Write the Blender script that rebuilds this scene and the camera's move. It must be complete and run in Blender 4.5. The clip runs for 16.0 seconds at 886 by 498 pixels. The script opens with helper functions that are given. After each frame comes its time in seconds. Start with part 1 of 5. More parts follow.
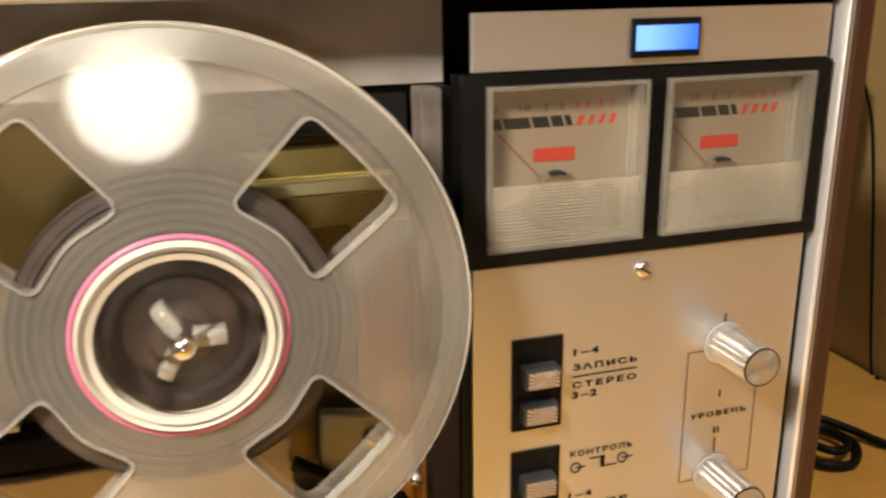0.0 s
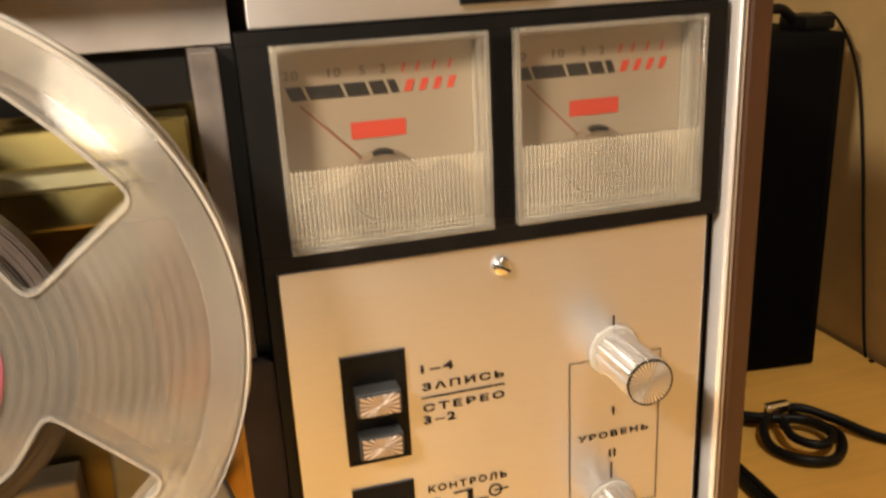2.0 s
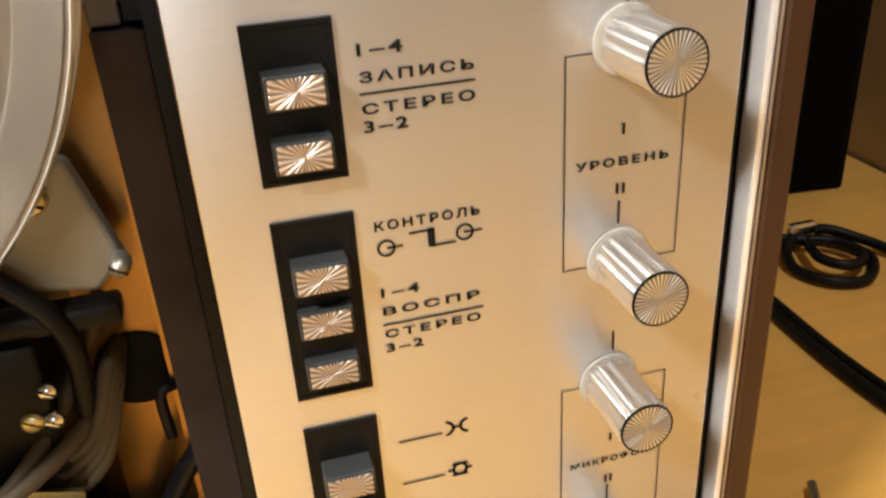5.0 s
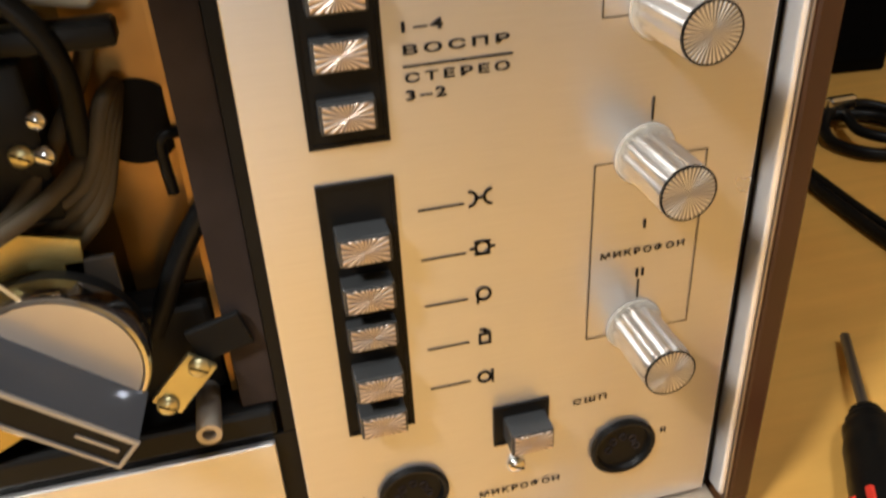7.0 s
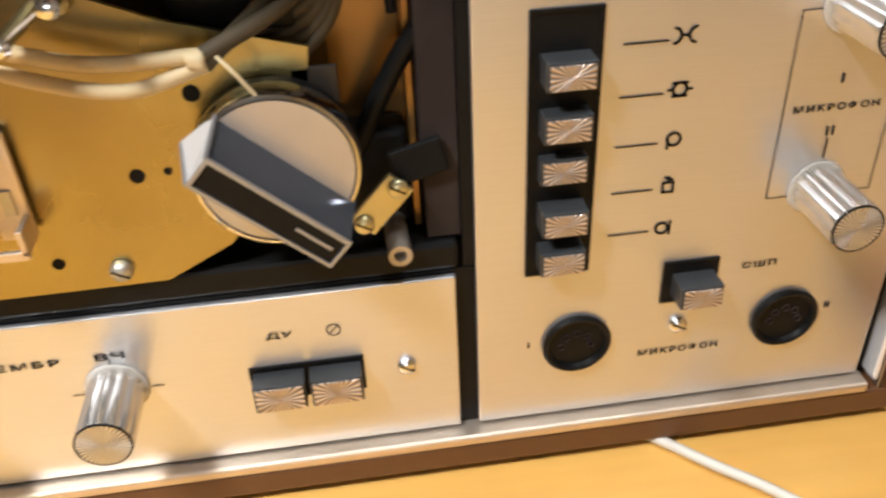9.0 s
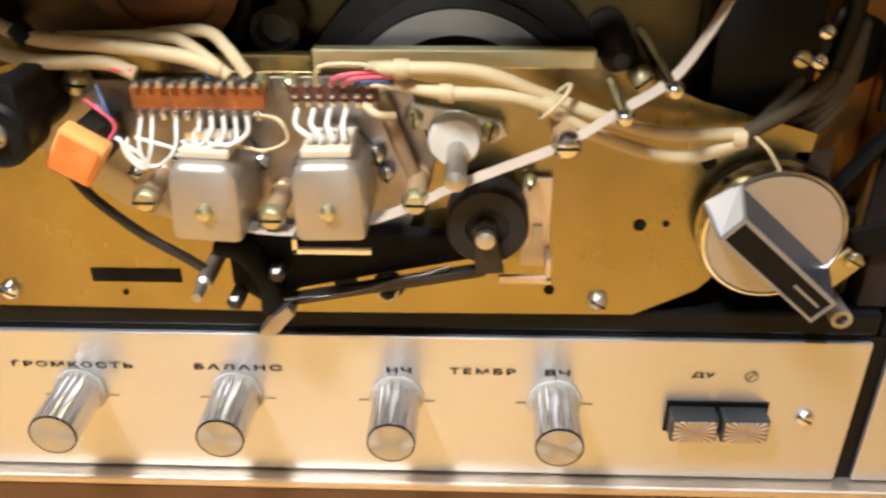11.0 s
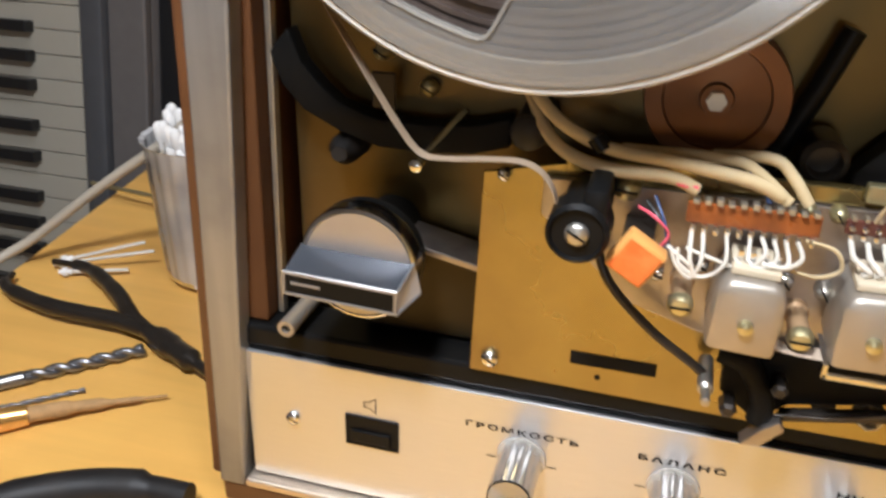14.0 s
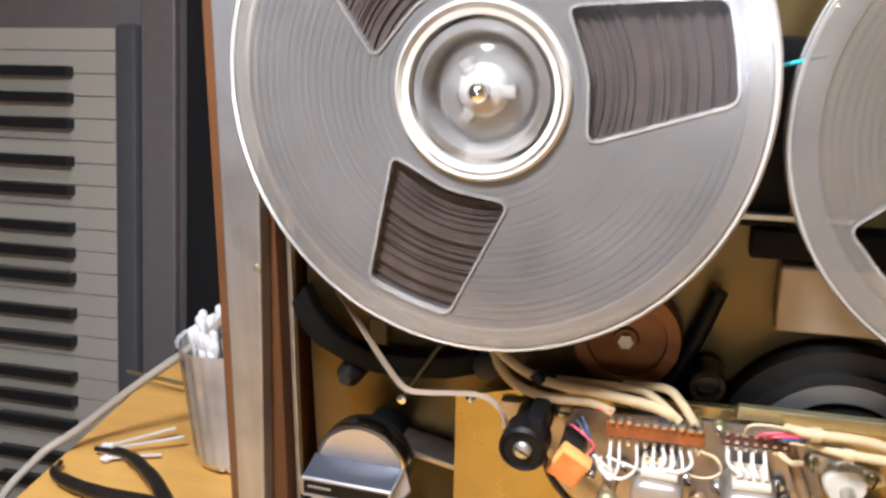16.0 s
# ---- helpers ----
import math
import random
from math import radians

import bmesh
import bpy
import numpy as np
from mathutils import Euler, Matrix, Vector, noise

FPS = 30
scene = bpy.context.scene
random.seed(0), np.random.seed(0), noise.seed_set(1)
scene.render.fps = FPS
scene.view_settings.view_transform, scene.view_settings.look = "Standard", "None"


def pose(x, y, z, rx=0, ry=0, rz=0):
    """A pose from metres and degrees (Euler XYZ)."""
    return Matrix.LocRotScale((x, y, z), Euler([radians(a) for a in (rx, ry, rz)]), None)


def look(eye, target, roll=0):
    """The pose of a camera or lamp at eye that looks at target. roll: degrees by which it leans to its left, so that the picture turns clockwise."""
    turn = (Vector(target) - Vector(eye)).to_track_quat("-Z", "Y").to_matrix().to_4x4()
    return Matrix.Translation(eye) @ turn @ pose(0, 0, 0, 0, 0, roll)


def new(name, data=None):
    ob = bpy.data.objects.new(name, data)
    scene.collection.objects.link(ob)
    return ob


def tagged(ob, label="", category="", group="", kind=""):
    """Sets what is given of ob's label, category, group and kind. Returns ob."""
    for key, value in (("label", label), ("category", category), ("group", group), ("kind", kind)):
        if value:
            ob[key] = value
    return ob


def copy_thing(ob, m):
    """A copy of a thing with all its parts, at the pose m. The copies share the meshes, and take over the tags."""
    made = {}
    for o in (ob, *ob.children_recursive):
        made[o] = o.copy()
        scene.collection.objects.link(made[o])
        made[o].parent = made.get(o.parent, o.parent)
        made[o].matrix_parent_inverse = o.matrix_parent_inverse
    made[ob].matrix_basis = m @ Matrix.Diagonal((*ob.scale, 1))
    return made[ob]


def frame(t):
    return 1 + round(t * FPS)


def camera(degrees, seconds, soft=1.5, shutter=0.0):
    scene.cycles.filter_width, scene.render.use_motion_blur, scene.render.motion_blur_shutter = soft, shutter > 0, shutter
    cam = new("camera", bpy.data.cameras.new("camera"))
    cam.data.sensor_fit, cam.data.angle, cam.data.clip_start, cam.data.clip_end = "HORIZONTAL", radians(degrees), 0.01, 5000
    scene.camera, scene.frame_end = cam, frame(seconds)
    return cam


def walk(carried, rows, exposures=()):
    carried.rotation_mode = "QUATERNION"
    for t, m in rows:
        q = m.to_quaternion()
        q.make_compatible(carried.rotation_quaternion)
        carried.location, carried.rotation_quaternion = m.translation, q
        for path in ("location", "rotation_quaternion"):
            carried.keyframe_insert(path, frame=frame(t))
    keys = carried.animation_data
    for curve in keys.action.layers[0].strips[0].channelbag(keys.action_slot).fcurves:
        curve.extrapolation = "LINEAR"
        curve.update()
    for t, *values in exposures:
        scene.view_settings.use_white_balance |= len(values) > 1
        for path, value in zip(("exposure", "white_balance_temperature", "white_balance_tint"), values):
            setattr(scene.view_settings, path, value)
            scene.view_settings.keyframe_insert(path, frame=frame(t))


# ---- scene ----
cam = camera(54.9, 16.0, 2.5, 0.5)
PATH = [
    (0, (-0.084, -0.244, 0.365), (0.471, 1.58, -0.238), -0.9),
    (0.5, (-0.059, -0.236, 0.364), (0.486, 1.585, -0.258), -1.8),
    (1, (-0.046, -0.232, 0.364), (0.483, 1.594, -0.256), -2.1),
    (1.5, (-0.029, -0.223, 0.365), (0.492, 1.607, -0.254), -2.3),
    (2, (-0.013, -0.212, 0.352), (0.486, 1.614, -0.295), -3.0),
    (2.5, (-0.004, -0.2, 0.339), (0.487, 1.604, -0.372), -3.5),
    (3, (0.002, -0.192, 0.33), (0.465, 1.602, -0.425), -4.0),
    (3.2, (0.003, -0.187, 0.323), (0.466, 1.598, -0.451), -3.8),
    (5.3, (0.009, -0.171, 0.279), (0.438, 1.552, -0.642), -3.7),
    (5.5, (0.009, -0.173, 0.275), (0.431, 1.55, -0.648), -3.7),
    (6, (0.008, -0.173, 0.262), (0.422, 1.542, -0.679), -3.5),
    (6.5, (0.006, -0.174, 0.25), (0.404, 1.521, -0.735), -3.4),
    (7, (0.004, -0.175, 0.239), (0.374, 1.488, -0.809), -3.2),
    (7.5, (0.002, -0.178, 0.228), (0.361, 1.456, -0.868), -2.8),
    (8, (-0.005, -0.183, 0.219), (0.317, 1.438, -0.908), -2.4),
    (8.2, (-0.009, -0.184, 0.217), (0.284, 1.433, -0.923), -2.4),
    (10.3, (-0.093, -0.213, 0.226), (-0.067, 1.495, -0.814), -1.9),
    (10.5, (-0.106, -0.217, 0.23), (-0.107, 1.502, -0.791), -1.4),
    (11, (-0.131, -0.22, 0.237), (-0.204, 1.509, -0.766), -0.5),
    (11.5, (-0.143, -0.22, 0.237), (-0.248, 1.505, -0.771), 0.0),
    (12, (-0.154, -0.223, 0.235), (-0.307, 1.499, -0.77), -0.0),
    (12.5, (-0.177, -0.229, 0.235), (-0.427, 1.487, -0.761), 0.0),
    (13, (-0.199, -0.232, 0.238), (-0.517, 1.481, -0.745), 0.9),
    (13.5, (-0.216, -0.237, 0.245), (-0.614, 1.482, -0.695), 1.3),
    (14, (-0.227, -0.241, 0.255), (-0.705, 1.487, -0.631), 1.4),
    (14.5, (-0.23, -0.246, 0.268), (-0.779, 1.494, -0.552), 0.9),
    (15, (-0.225, -0.258, 0.285), (-0.79, 1.513, -0.455), 0.5),
    (15.5, (-0.214, -0.28, 0.302), (-0.751, 1.534, -0.348), 0.3),
    (16, (-0.199, -0.301, 0.316), (-0.73, 1.538, -0.263), -0.5),
]
walk(cam, [(t, look(eye, target, roll)) for t, eye, target, roll in PATH], [(0.0, -0.15, 6700, 10), (1.0, -0.25, 7200, 14), (1.5, -0.15, 7400, 14), (2.0, 0.12, 7300, 13), (3.0, 0.12, 6900, 12), (5.5, 0.05, 5900, 8), (6.5, 0.08, 5800, 8), (7.0, -0.16, 5900, 8), (7.5, -0.03, 5700, 8), (8.2, 0.02, 5500, 8), (10.5, -0.34, 5800, 10), (11.5, 0.0, 5150, 8), (12.3, -0.06, 5200, 9), (13.0, -0.28, 5350, 10), (14.0, -0.36, 5350, 10), (15.0, -0.18, 5300, 10), (16.0, 0.0, 5200, 14)])

# ---- light ----
world = bpy.data.worlds.new("room_dark")
scene.world = world
world.use_nodes = True
world.node_tree.nodes["Background"].inputs[0].default_value = (1.0, 0.8, 0.55, 1)
world.node_tree.nodes["Background"].inputs[1].default_value = 0.006


def lamp(name, kind, power, colour, place, target, size):
    data = bpy.data.lights.new(name, kind)
    data.energy, data.color = power, colour
    if kind == "AREA":
        data.shape, data.size = "DISK", size
    else:
        data.shadow_soft_size = size
    ob = new(name, data)
    ob.matrix_world = look(place, target)
    return ob


lamp("desk_lamp_light", "AREA", 8.0, (1.0, 0.915, 0.80), (-0.34, -0.29, 0.63), (-0.28, -0.14, 0.0), 0.11)
lamp("far_lamp_light", "POINT", 8.0, (1.0, 0.93, 0.83), (-0.17, -1.60, 0.23), (0, 0, 0), 0.12)
lamp("ceiling_light", "AREA", 20.0, (1.0, 0.95, 0.90), (0.40, -0.7, 2.35), (0.1, 0.0, 0.1), 0.35)


# ---- materials ----
def mat(name, colour, rough=0.5, metal=0.0, grain=0.0, gscale=200.0, stretch=(1, 1, 1), bump=0.0, spots=0.0, sscale=25.0, dirt=(0.1, 0.07, 0.04), coat=0.0, gloss=0.5):
    m = bpy.data.materials.new(name)
    m.use_nodes = True
    n, l = m.node_tree.nodes, m.node_tree.links
    b = n["Principled BSDF"]
    b.inputs["Base Color"].default_value = (*colour, 1)
    b.inputs["Roughness"].default_value = rough
    b.inputs["Metallic"].default_value = metal
    b.inputs["Coat Weight"].default_value = coat
    b.inputs["Specular IOR Level"].default_value = gloss
    tc = n.new("ShaderNodeTexCoord")
    mp = n.new("ShaderNodeMapping")
    mp.inputs["Scale"].default_value = stretch
    l.new(tc.outputs["Object"], mp.inputs["Vector"])
    col = None
    if grain:
        nz = n.new("ShaderNodeTexNoise")
        nz.inputs["Scale"].default_value = gscale
        nz.inputs["Detail"].default_value = 5
        l.new(mp.outputs["Vector"], nz.inputs["Vector"])
        mx = n.new("ShaderNodeMix")
        mx.data_type = "RGBA"
        mx.inputs[6].default_value = (*[c * (1 - grain) for c in colour], 1)
        mx.inputs[7].default_value = (*[min(1, c * (1 + grain * 0.6)) for c in colour], 1)
        l.new(nz.outputs["Fac"], mx.inputs[0])
        col = mx.outputs[2]
        if bump:
            bp = n.new("ShaderNodeBump")
            bp.inputs["Strength"].default_value = bump
            bp.inputs["Distance"].default_value = 0.0006
            l.new(nz.outputs["Fac"], bp.inputs["Height"])
            l.new(bp.outputs["Normal"], b.inputs["Normal"])
    if spots:
        ns = n.new("ShaderNodeTexNoise")
        ns.inputs["Scale"].default_value = sscale
        ns.inputs["Detail"].default_value = 6
        l.new(tc.outputs["Object"], ns.inputs["Vector"])
        rp = n.new("ShaderNodeMapRange")
        rp.inputs["From Min"].default_value, rp.inputs["From Max"].default_value = 0.45, 0.75
        rp.inputs["To Max"].default_value = spots
        l.new(ns.outputs["Fac"], rp.inputs["Value"])
        m2 = n.new("ShaderNodeMix")
        m2.data_type = "RGBA"
        l.new(rp.outputs["Result"], m2.inputs[0])
        if col:
            l.new(col, m2.inputs[6])
        else:
            m2.inputs[6].default_value = (*colour, 1)
        m2.inputs[7].default_value = (*dirt, 1)
        col = m2.outputs[2]
        ra = n.new("ShaderNodeMapRange")
        ra.inputs["To Min"].default_value, ra.inputs["To Max"].default_value = max(0.03, rough - 0.08), min(1, rough + 0.15)
        l.new(ns.outputs["Fac"], ra.inputs["Value"])
        l.new(ra.outputs["Result"], b.inputs["Roughness"])
    if col:
        l.new(col, b.inputs["Base Color"])
    return m


def clear(name, colour, rough, alpha_mix, haze=(0.8, 0.78, 0.72), rings=False, ior=1.5):
    """Clear plastic: part see-through, part milky, with a gloss on top."""
    m = bpy.data.materials.new(name)
    m.use_nodes = True
    n, l = m.node_tree.nodes, m.node_tree.links
    b = n["Principled BSDF"]
    b.inputs["Base Color"].default_value = (*haze, 1)
    b.inputs["Roughness"].default_value = rough
    b.inputs["Coat Weight"].default_value = 0.3
    t = n.new("ShaderNodeBsdfTransparent")
    t.inputs[0].default_value = (*colour, 1)
    nz = n.new("ShaderNodeTexNoise")
    nz.inputs["Scale"].default_value = 18
    nz.inputs["Detail"].default_value = 7
    tc = n.new("ShaderNodeTexCoord")
    l.new(tc.outputs["Object"], nz.inputs["Vector"])
    r = n.new("ShaderNodeMapRange")
    r.inputs["From Min"].default_value, r.inputs["From Max"].default_value = 0.3, 0.7
    r.inputs["To Min"].default_value, r.inputs["To Max"].default_value = alpha_mix * 0.7, min(1, alpha_mix * 1.3)
    if rings:
        wv = n.new("ShaderNodeTexWave")
        wv.wave_type, wv.rings_direction = "RINGS", "Y"
        wv.inputs["Scale"].default_value, wv.inputs["Distortion"].default_value = 120, 1.6
        wv.inputs["Detail"].default_value, wv.inputs["Detail Scale"].default_value = 3, 6
        l.new(tc.outputs["Object"], wv.inputs["Vector"])
        ad = n.new("ShaderNodeMix")
        ad.inputs[0].default_value = 0.16
        l.new(nz.outputs["Fac"], ad.inputs[2])
        l.new(wv.outputs["Fac"], ad.inputs[3])
        l.new(ad.outputs[0], r.inputs["Value"])
    else:
        l.new(nz.outputs["Fac"], r.inputs["Value"])
    mx = n.new("ShaderNodeMixShader")
    l.new(r.outputs["Result"], mx.inputs[0])
    l.new(t.outputs[0], mx.inputs[1])
    l.new(b.outputs[0], mx.inputs[2])
    gl = n.new("ShaderNodeBsdfGlossy")
    gl.inputs["Roughness"].default_value = rough * 0.6
    fr = n.new("ShaderNodeFresnel")
    fr.inputs["IOR"].default_value = ior
    m3 = n.new("ShaderNodeMixShader")
    l.new(fr.outputs[0], m3.inputs[0])
    l.new(mx.outputs[0], m3.inputs[1])
    l.new(gl.outputs[0], m3.inputs[2])
    l.new(m3.outputs[0], n["Material Output"].inputs["Surface"])
    return m


def glow(name, colour, power):
    m = mat(name, colour, 0.3)
    b = m.node_tree.nodes["Principled BSDF"]
    b.inputs["Emission Color"].default_value = (*colour, 1)
    b.inputs["Emission Strength"].default_value = power
    return m


ALU = mat("brushed_aluminium_panel", (0.74, 0.74, 0.755), 0.28, 0.84, 0.10, 60, (1, 1, 70), 0.015, 0.2, 12, (0.60, 0.57, 0.55))
# brushed along x: reflections smear upwards
along = ALU.node_tree.nodes.new("ShaderNodeCombineXYZ")
along.inputs[2].default_value = 1.0
ALU.node_tree.links.new(along.outputs[0], ALU.node_tree.nodes["Principled BSDF"].inputs["Tangent"])
ALU.node_tree.nodes["Principled BSDF"].inputs["Anisotropic"].default_value = 0.6
# warm tint paints in the lit desk that the bottom trim mirrors
ALU_EDGE = mat("anodised_aluminium_trim", (0.74, 0.63, 0.50), 0.42, 0.9, 0.12, 90, (1, 1, 0.05), 0.0, 0.2, 30, (0.4, 0.36, 0.3))
WORN = mat("worn_grey_aluminium", (0.41, 0.405, 0.395), 0.40, 0.75, 0.45, 110, (1, 1, 0.05), 0.05, 0.6, 26, (0.17, 0.155, 0.14))
CHROME = mat("chrome", (0.82, 0.83, 0.85), 0.12, 1.0, 0.0, spots=0.12, sscale=60, dirt=(0.45, 0.42, 0.38))
EDGEW = mat("polished_edge_metal", (0.34, 0.34, 0.35), 0.3, 0.6)
STEEL = mat("zinc_plated_steel", (0.58, 0.56, 0.50), 0.34, 0.9, 0.25, 120, spots=0.35, sscale=70, dirt=(0.25, 0.2, 0.13))
YSTEEL = mat("yellow_passivated_steel", (0.66, 0.61, 0.36), 0.3, 0.9, 0.2, 90, spots=0.3, sscale=60, dirt=(0.35, 0.3, 0.12))
GOLD = mat("yellow_passivated_plate", (0.45, 0.37, 0.145), 0.24, 0.95, 0.22, 38, (1, 1, 1), 0.03, 0.95, 9, (0.26, 0.18, 0.10))
# yellow steel darkened to hold part of the shade behind the reels
CHASSIS = mat("shaded_yellow_chassis", (0.17, 0.122, 0.045), 0.36, 0.92, 0.25, 30, spots=0.5, sscale=14, dirt=(0.22, 0.15, 0.08))
COPPER = mat("copper_coloured_pulley", (0.19, 0.085, 0.032), 0.36, 0.75, 0.2, 60, spots=0.3, sscale=40, dirt=(0.3, 0.15, 0.08))
BLACK = mat("black_plastic", (0.006, 0.006, 0.006), 0.36, 0.0, 0.3, 300, bump=0.05, spots=0.25, sscale=40, dirt=(0.016, 0.014, 0.013), gloss=0.16)
# grimy harness brown; also paints the shaded ends of the cream sleeves
HARN = mat("grimy_shaded_sleeve", (0.075, 0.058, 0.034), 0.6, 0.0, 0.3, 80, spots=0.5, sscale=50, dirt=(0.05, 0.035, 0.02), gloss=0.3)
GREYBLUE = mat("grey_plastic_button", (0.036, 0.038, 0.040), 0.35, 0.0, 0.2, 200)
RUBBER = mat("black_rubber", (0.012, 0.011, 0.011), 0.5, 0.0, 0.3, 200, spots=0.3, sscale=60, dirt=(0.04, 0.035, 0.03), gloss=0.35)
DUSTYD = mat("dark_purplish_brown_plastic", (0.026, 0.019, 0.0175), 0.6, 0.0, 0.4, 60, bump=0.05, spots=0.6, sscale=32, dirt=(0.066, 0.050, 0.045), gloss=0.12)
DUSTY = mat("dusty_dark_grey_plastic", (0.12, 0.10, 0.09), 0.7, 0.0, 0.5, 60, bump=0.05, spots=0.9, sscale=40, dirt=(0.27, 0.23, 0.20))
# the walnut again, lightened as lamplight on the left and bottom boards
WOODB = mat("lit_walnut_veneer", (0.13, 0.055, 0.020), 0.36, 0.0, 0.4, 40, (0.06, 1, 1), 0.05, 0.3, 30, (0.09, 0.034, 0.012))
# walnut darkened to carry the shade on the right side board
WOOD = mat("dark_walnut_veneer", (0.058, 0.023, 0.010), 0.38, 0.0, 0.45, 40, (1, 1, 0.06), 0.05, 0.3, 30, (0.06, 0.02, 0.01))
TABLE = mat("oak_laminate_tabletop", (0.78, 0.45, 0.105), 0.33, 0.0, 0.22, 14, (0.5, 6, 1), 0.02, 0.4, 9, (0.50, 0.22, 0.04), coat=0.15)
# for unseen walls: chosen pale so that the metal reflects whiter light
PALEW = mat("pale_bounce_wallpaper", (0.60, 0.56, 0.49), 0.8, 0.0, 0.12, 35, bump=0.25, spots=0.25, sscale=9, dirt=(0.55, 0.48, 0.38))
WALLP = mat("beige_wallpaper", (0.64, 0.45, 0.20), 0.8, 0.0, 0.18, 35, bump=0.25, spots=0.35, sscale=9, dirt=(0.50, 0.33, 0.13))
FLOORM = mat("brown_floor", (0.20, 0.12, 0.07), 0.5, 0.0, 0.3, 12, spots=0.3)
CEILM = mat("white_ceiling_paint", (0.75, 0.72, 0.66), 0.9, 0.0, 0.05, 30)
INK = mat("ink_and_hole_black", (0.012, 0.011, 0.010), 0.7, gloss=0.1)
REDINK = mat("red_printed_ink", (0.52, 0.04, 0.018), 0.6)
DIAL = mat("cream_meter_dial", (0.29, 0.235, 0.17), 0.6, 0.0, 0.05, 40)
CREAM = mat("cream_wire_sleeve", (0.56, 0.45, 0.26), 0.5, 0.0, 0.2, 80, bump=0.05, spots=0.4, sscale=50, dirt=(0.42, 0.30, 0.13))
WHITEW = mat("white_wire", (0.66, 0.62, 0.54), 0.45, 0.0, 0.1, 100)
REDW = mat("pink_red_wire", (0.70, 0.10, 0.14), 0.45)
BLUEW = mat("dark_blue_wire", (0.04, 0.07, 0.18), 0.45)
ORANGE = mat("orange_plastic", (0.85, 0.19, 0.03), 0.4, 0.0, 0.3, 160, spots=0.5, sscale=130, dirt=(0.80, 0.36, 0.10))
YELLOWP = mat("pale_amber_plastic", (0.80, 0.40, 0.11), 0.4, 0.0, 0.2, 100)
PERTINAX = mat("brown_terminal_board", (0.34, 0.095, 0.018), 0.25, 0.0, 0.5, 90, spots=0.6, sscale=160, dirt=(0.07, 0.02, 0.008))
HEADM = mat("grey_steel_head_shield", (0.46, 0.415, 0.35), 0.42, 0.7, 0.15, 100, spots=0.3, sscale=60, dirt=(0.35, 0.29, 0.21))
TAPEBACK = mat("greyish_tan_tape_back", (0.34, 0.26, 0.18), 0.4, 0.0, 0.1, 60)
TAPE = mat("brown_magnetic_tape", (0.060, 0.045, 0.038), 0.28, 0.0, 0.3, 120, spots=0.2, sscale=60, dirt=(0.16, 0.12, 0.09))
LEADER = mat("whitish_leader_tape", (0.50, 0.41, 0.32), 0.4, 0.0, 0.1, 60)
CLEAR = clear("clear_scratched_plastic", (0.97, 0.96, 0.93), 0.10, 0.13, (0.84, 0.80, 0.72), True)
CLEARL = clear("clear_frosted_plastic", (0.95, 0.94, 0.92), 0.2, 0.15, (0.86, 0.84, 0.80), True)
HUBF = clear("hazy_hub_floor", (0.95, 0.94, 0.92), 0.22, 0.42, (0.78, 0.75, 0.70))
HUBC = clear("creamy_hub_plastic", (0.95, 0.94, 0.9), 0.16, 0.66, (0.88, 0.83, 0.72))
RIMM = clear("clear_plastic_rim", (0.95, 0.94, 0.9), 0.12, 0.52, (0.85, 0.82, 0.75))
LENSM = clear("clear_meter_cover", (0.98, 0.97, 0.95), 0.12, 0.015, (0.8, 0.74, 0.64), ior=1.2)
RIBM = clear("ribbed_meter_cover", (0.95, 0.93, 0.88), 0.2, 0.22, (0.86, 0.80, 0.66), ior=1.3)
PINK = mat("pink_plastic_ring", (0.55, 0.16, 0.28), 0.25)
LIPM = clear("clear_window_lip", (0.95, 0.94, 0.9), 0.15, 0.27, (0.85, 0.82, 0.75))
COVERM = clear("clear_meter_rim", (0.96, 0.95, 0.9), 0.12, 0.20, (0.82, 0.77, 0.66))
BANDM = clear("milky_edge_band", (0.95, 0.94, 0.9), 0.2, 0.16, (0.86, 0.83, 0.76))
LED = glow("blue_indicator_window", (0.04, 0.15, 0.9), 1.5)
nt = LED.node_tree
tc = nt.nodes.new("ShaderNodeTexCoord")
sx = nt.nodes.new("ShaderNodeSeparateXYZ")
nt.links.new(tc.outputs["Object"], sx.inputs[0])
mr = nt.nodes.new("ShaderNodeMapRange")
mr.inputs["From Min"].default_value, mr.inputs["From Max"].default_value = 0.058, 0.074
nt.links.new(sx.outputs["X"], mr.inputs["Value"])
mc = nt.nodes.new("ShaderNodeMix")
mc.data_type = "RGBA"
mc.inputs[6].default_value, mc.inputs[7].default_value = (0.22, 0.46, 0.95, 1), (0.02, 0.10, 0.7, 1)
nt.links.new(mr.outputs["Result"], mc.inputs[0])
nt.links.new(mc.outputs[2], nt.nodes["Principled BSDF"].inputs["Emission Color"])
IVORY = mat("ivory_white_keys", (0.42, 0.39, 0.32), 0.3, 0.0, 0.04, 50)
KEYBLACK = mat("black_keys", (0.012, 0.012, 0.013), 0.3)
KEYGREY = mat("grey_keyboard_case", (0.135, 0.122, 0.115), 0.5, 0.0, 0.15, 80)
KEYBLUE = mat("blue_grey_edge", (0.075, 0.075, 0.080), 0.35, 0.0, 0.15, 80)
DARKTOOL = mat("blackened_tool_steel", (0.045, 0.038, 0.032), 0.3, 0.6, 0.3, 90)
DRILL = mat("drill_steel", (0.27, 0.27, 0.28), 0.36, 0.95, 0.2, 90)
CUPM = clear("cloudy_ribbed_plastic", (0.93, 0.92, 0.92), 0.22, 0.58, (0.86, 0.85, 0.85))
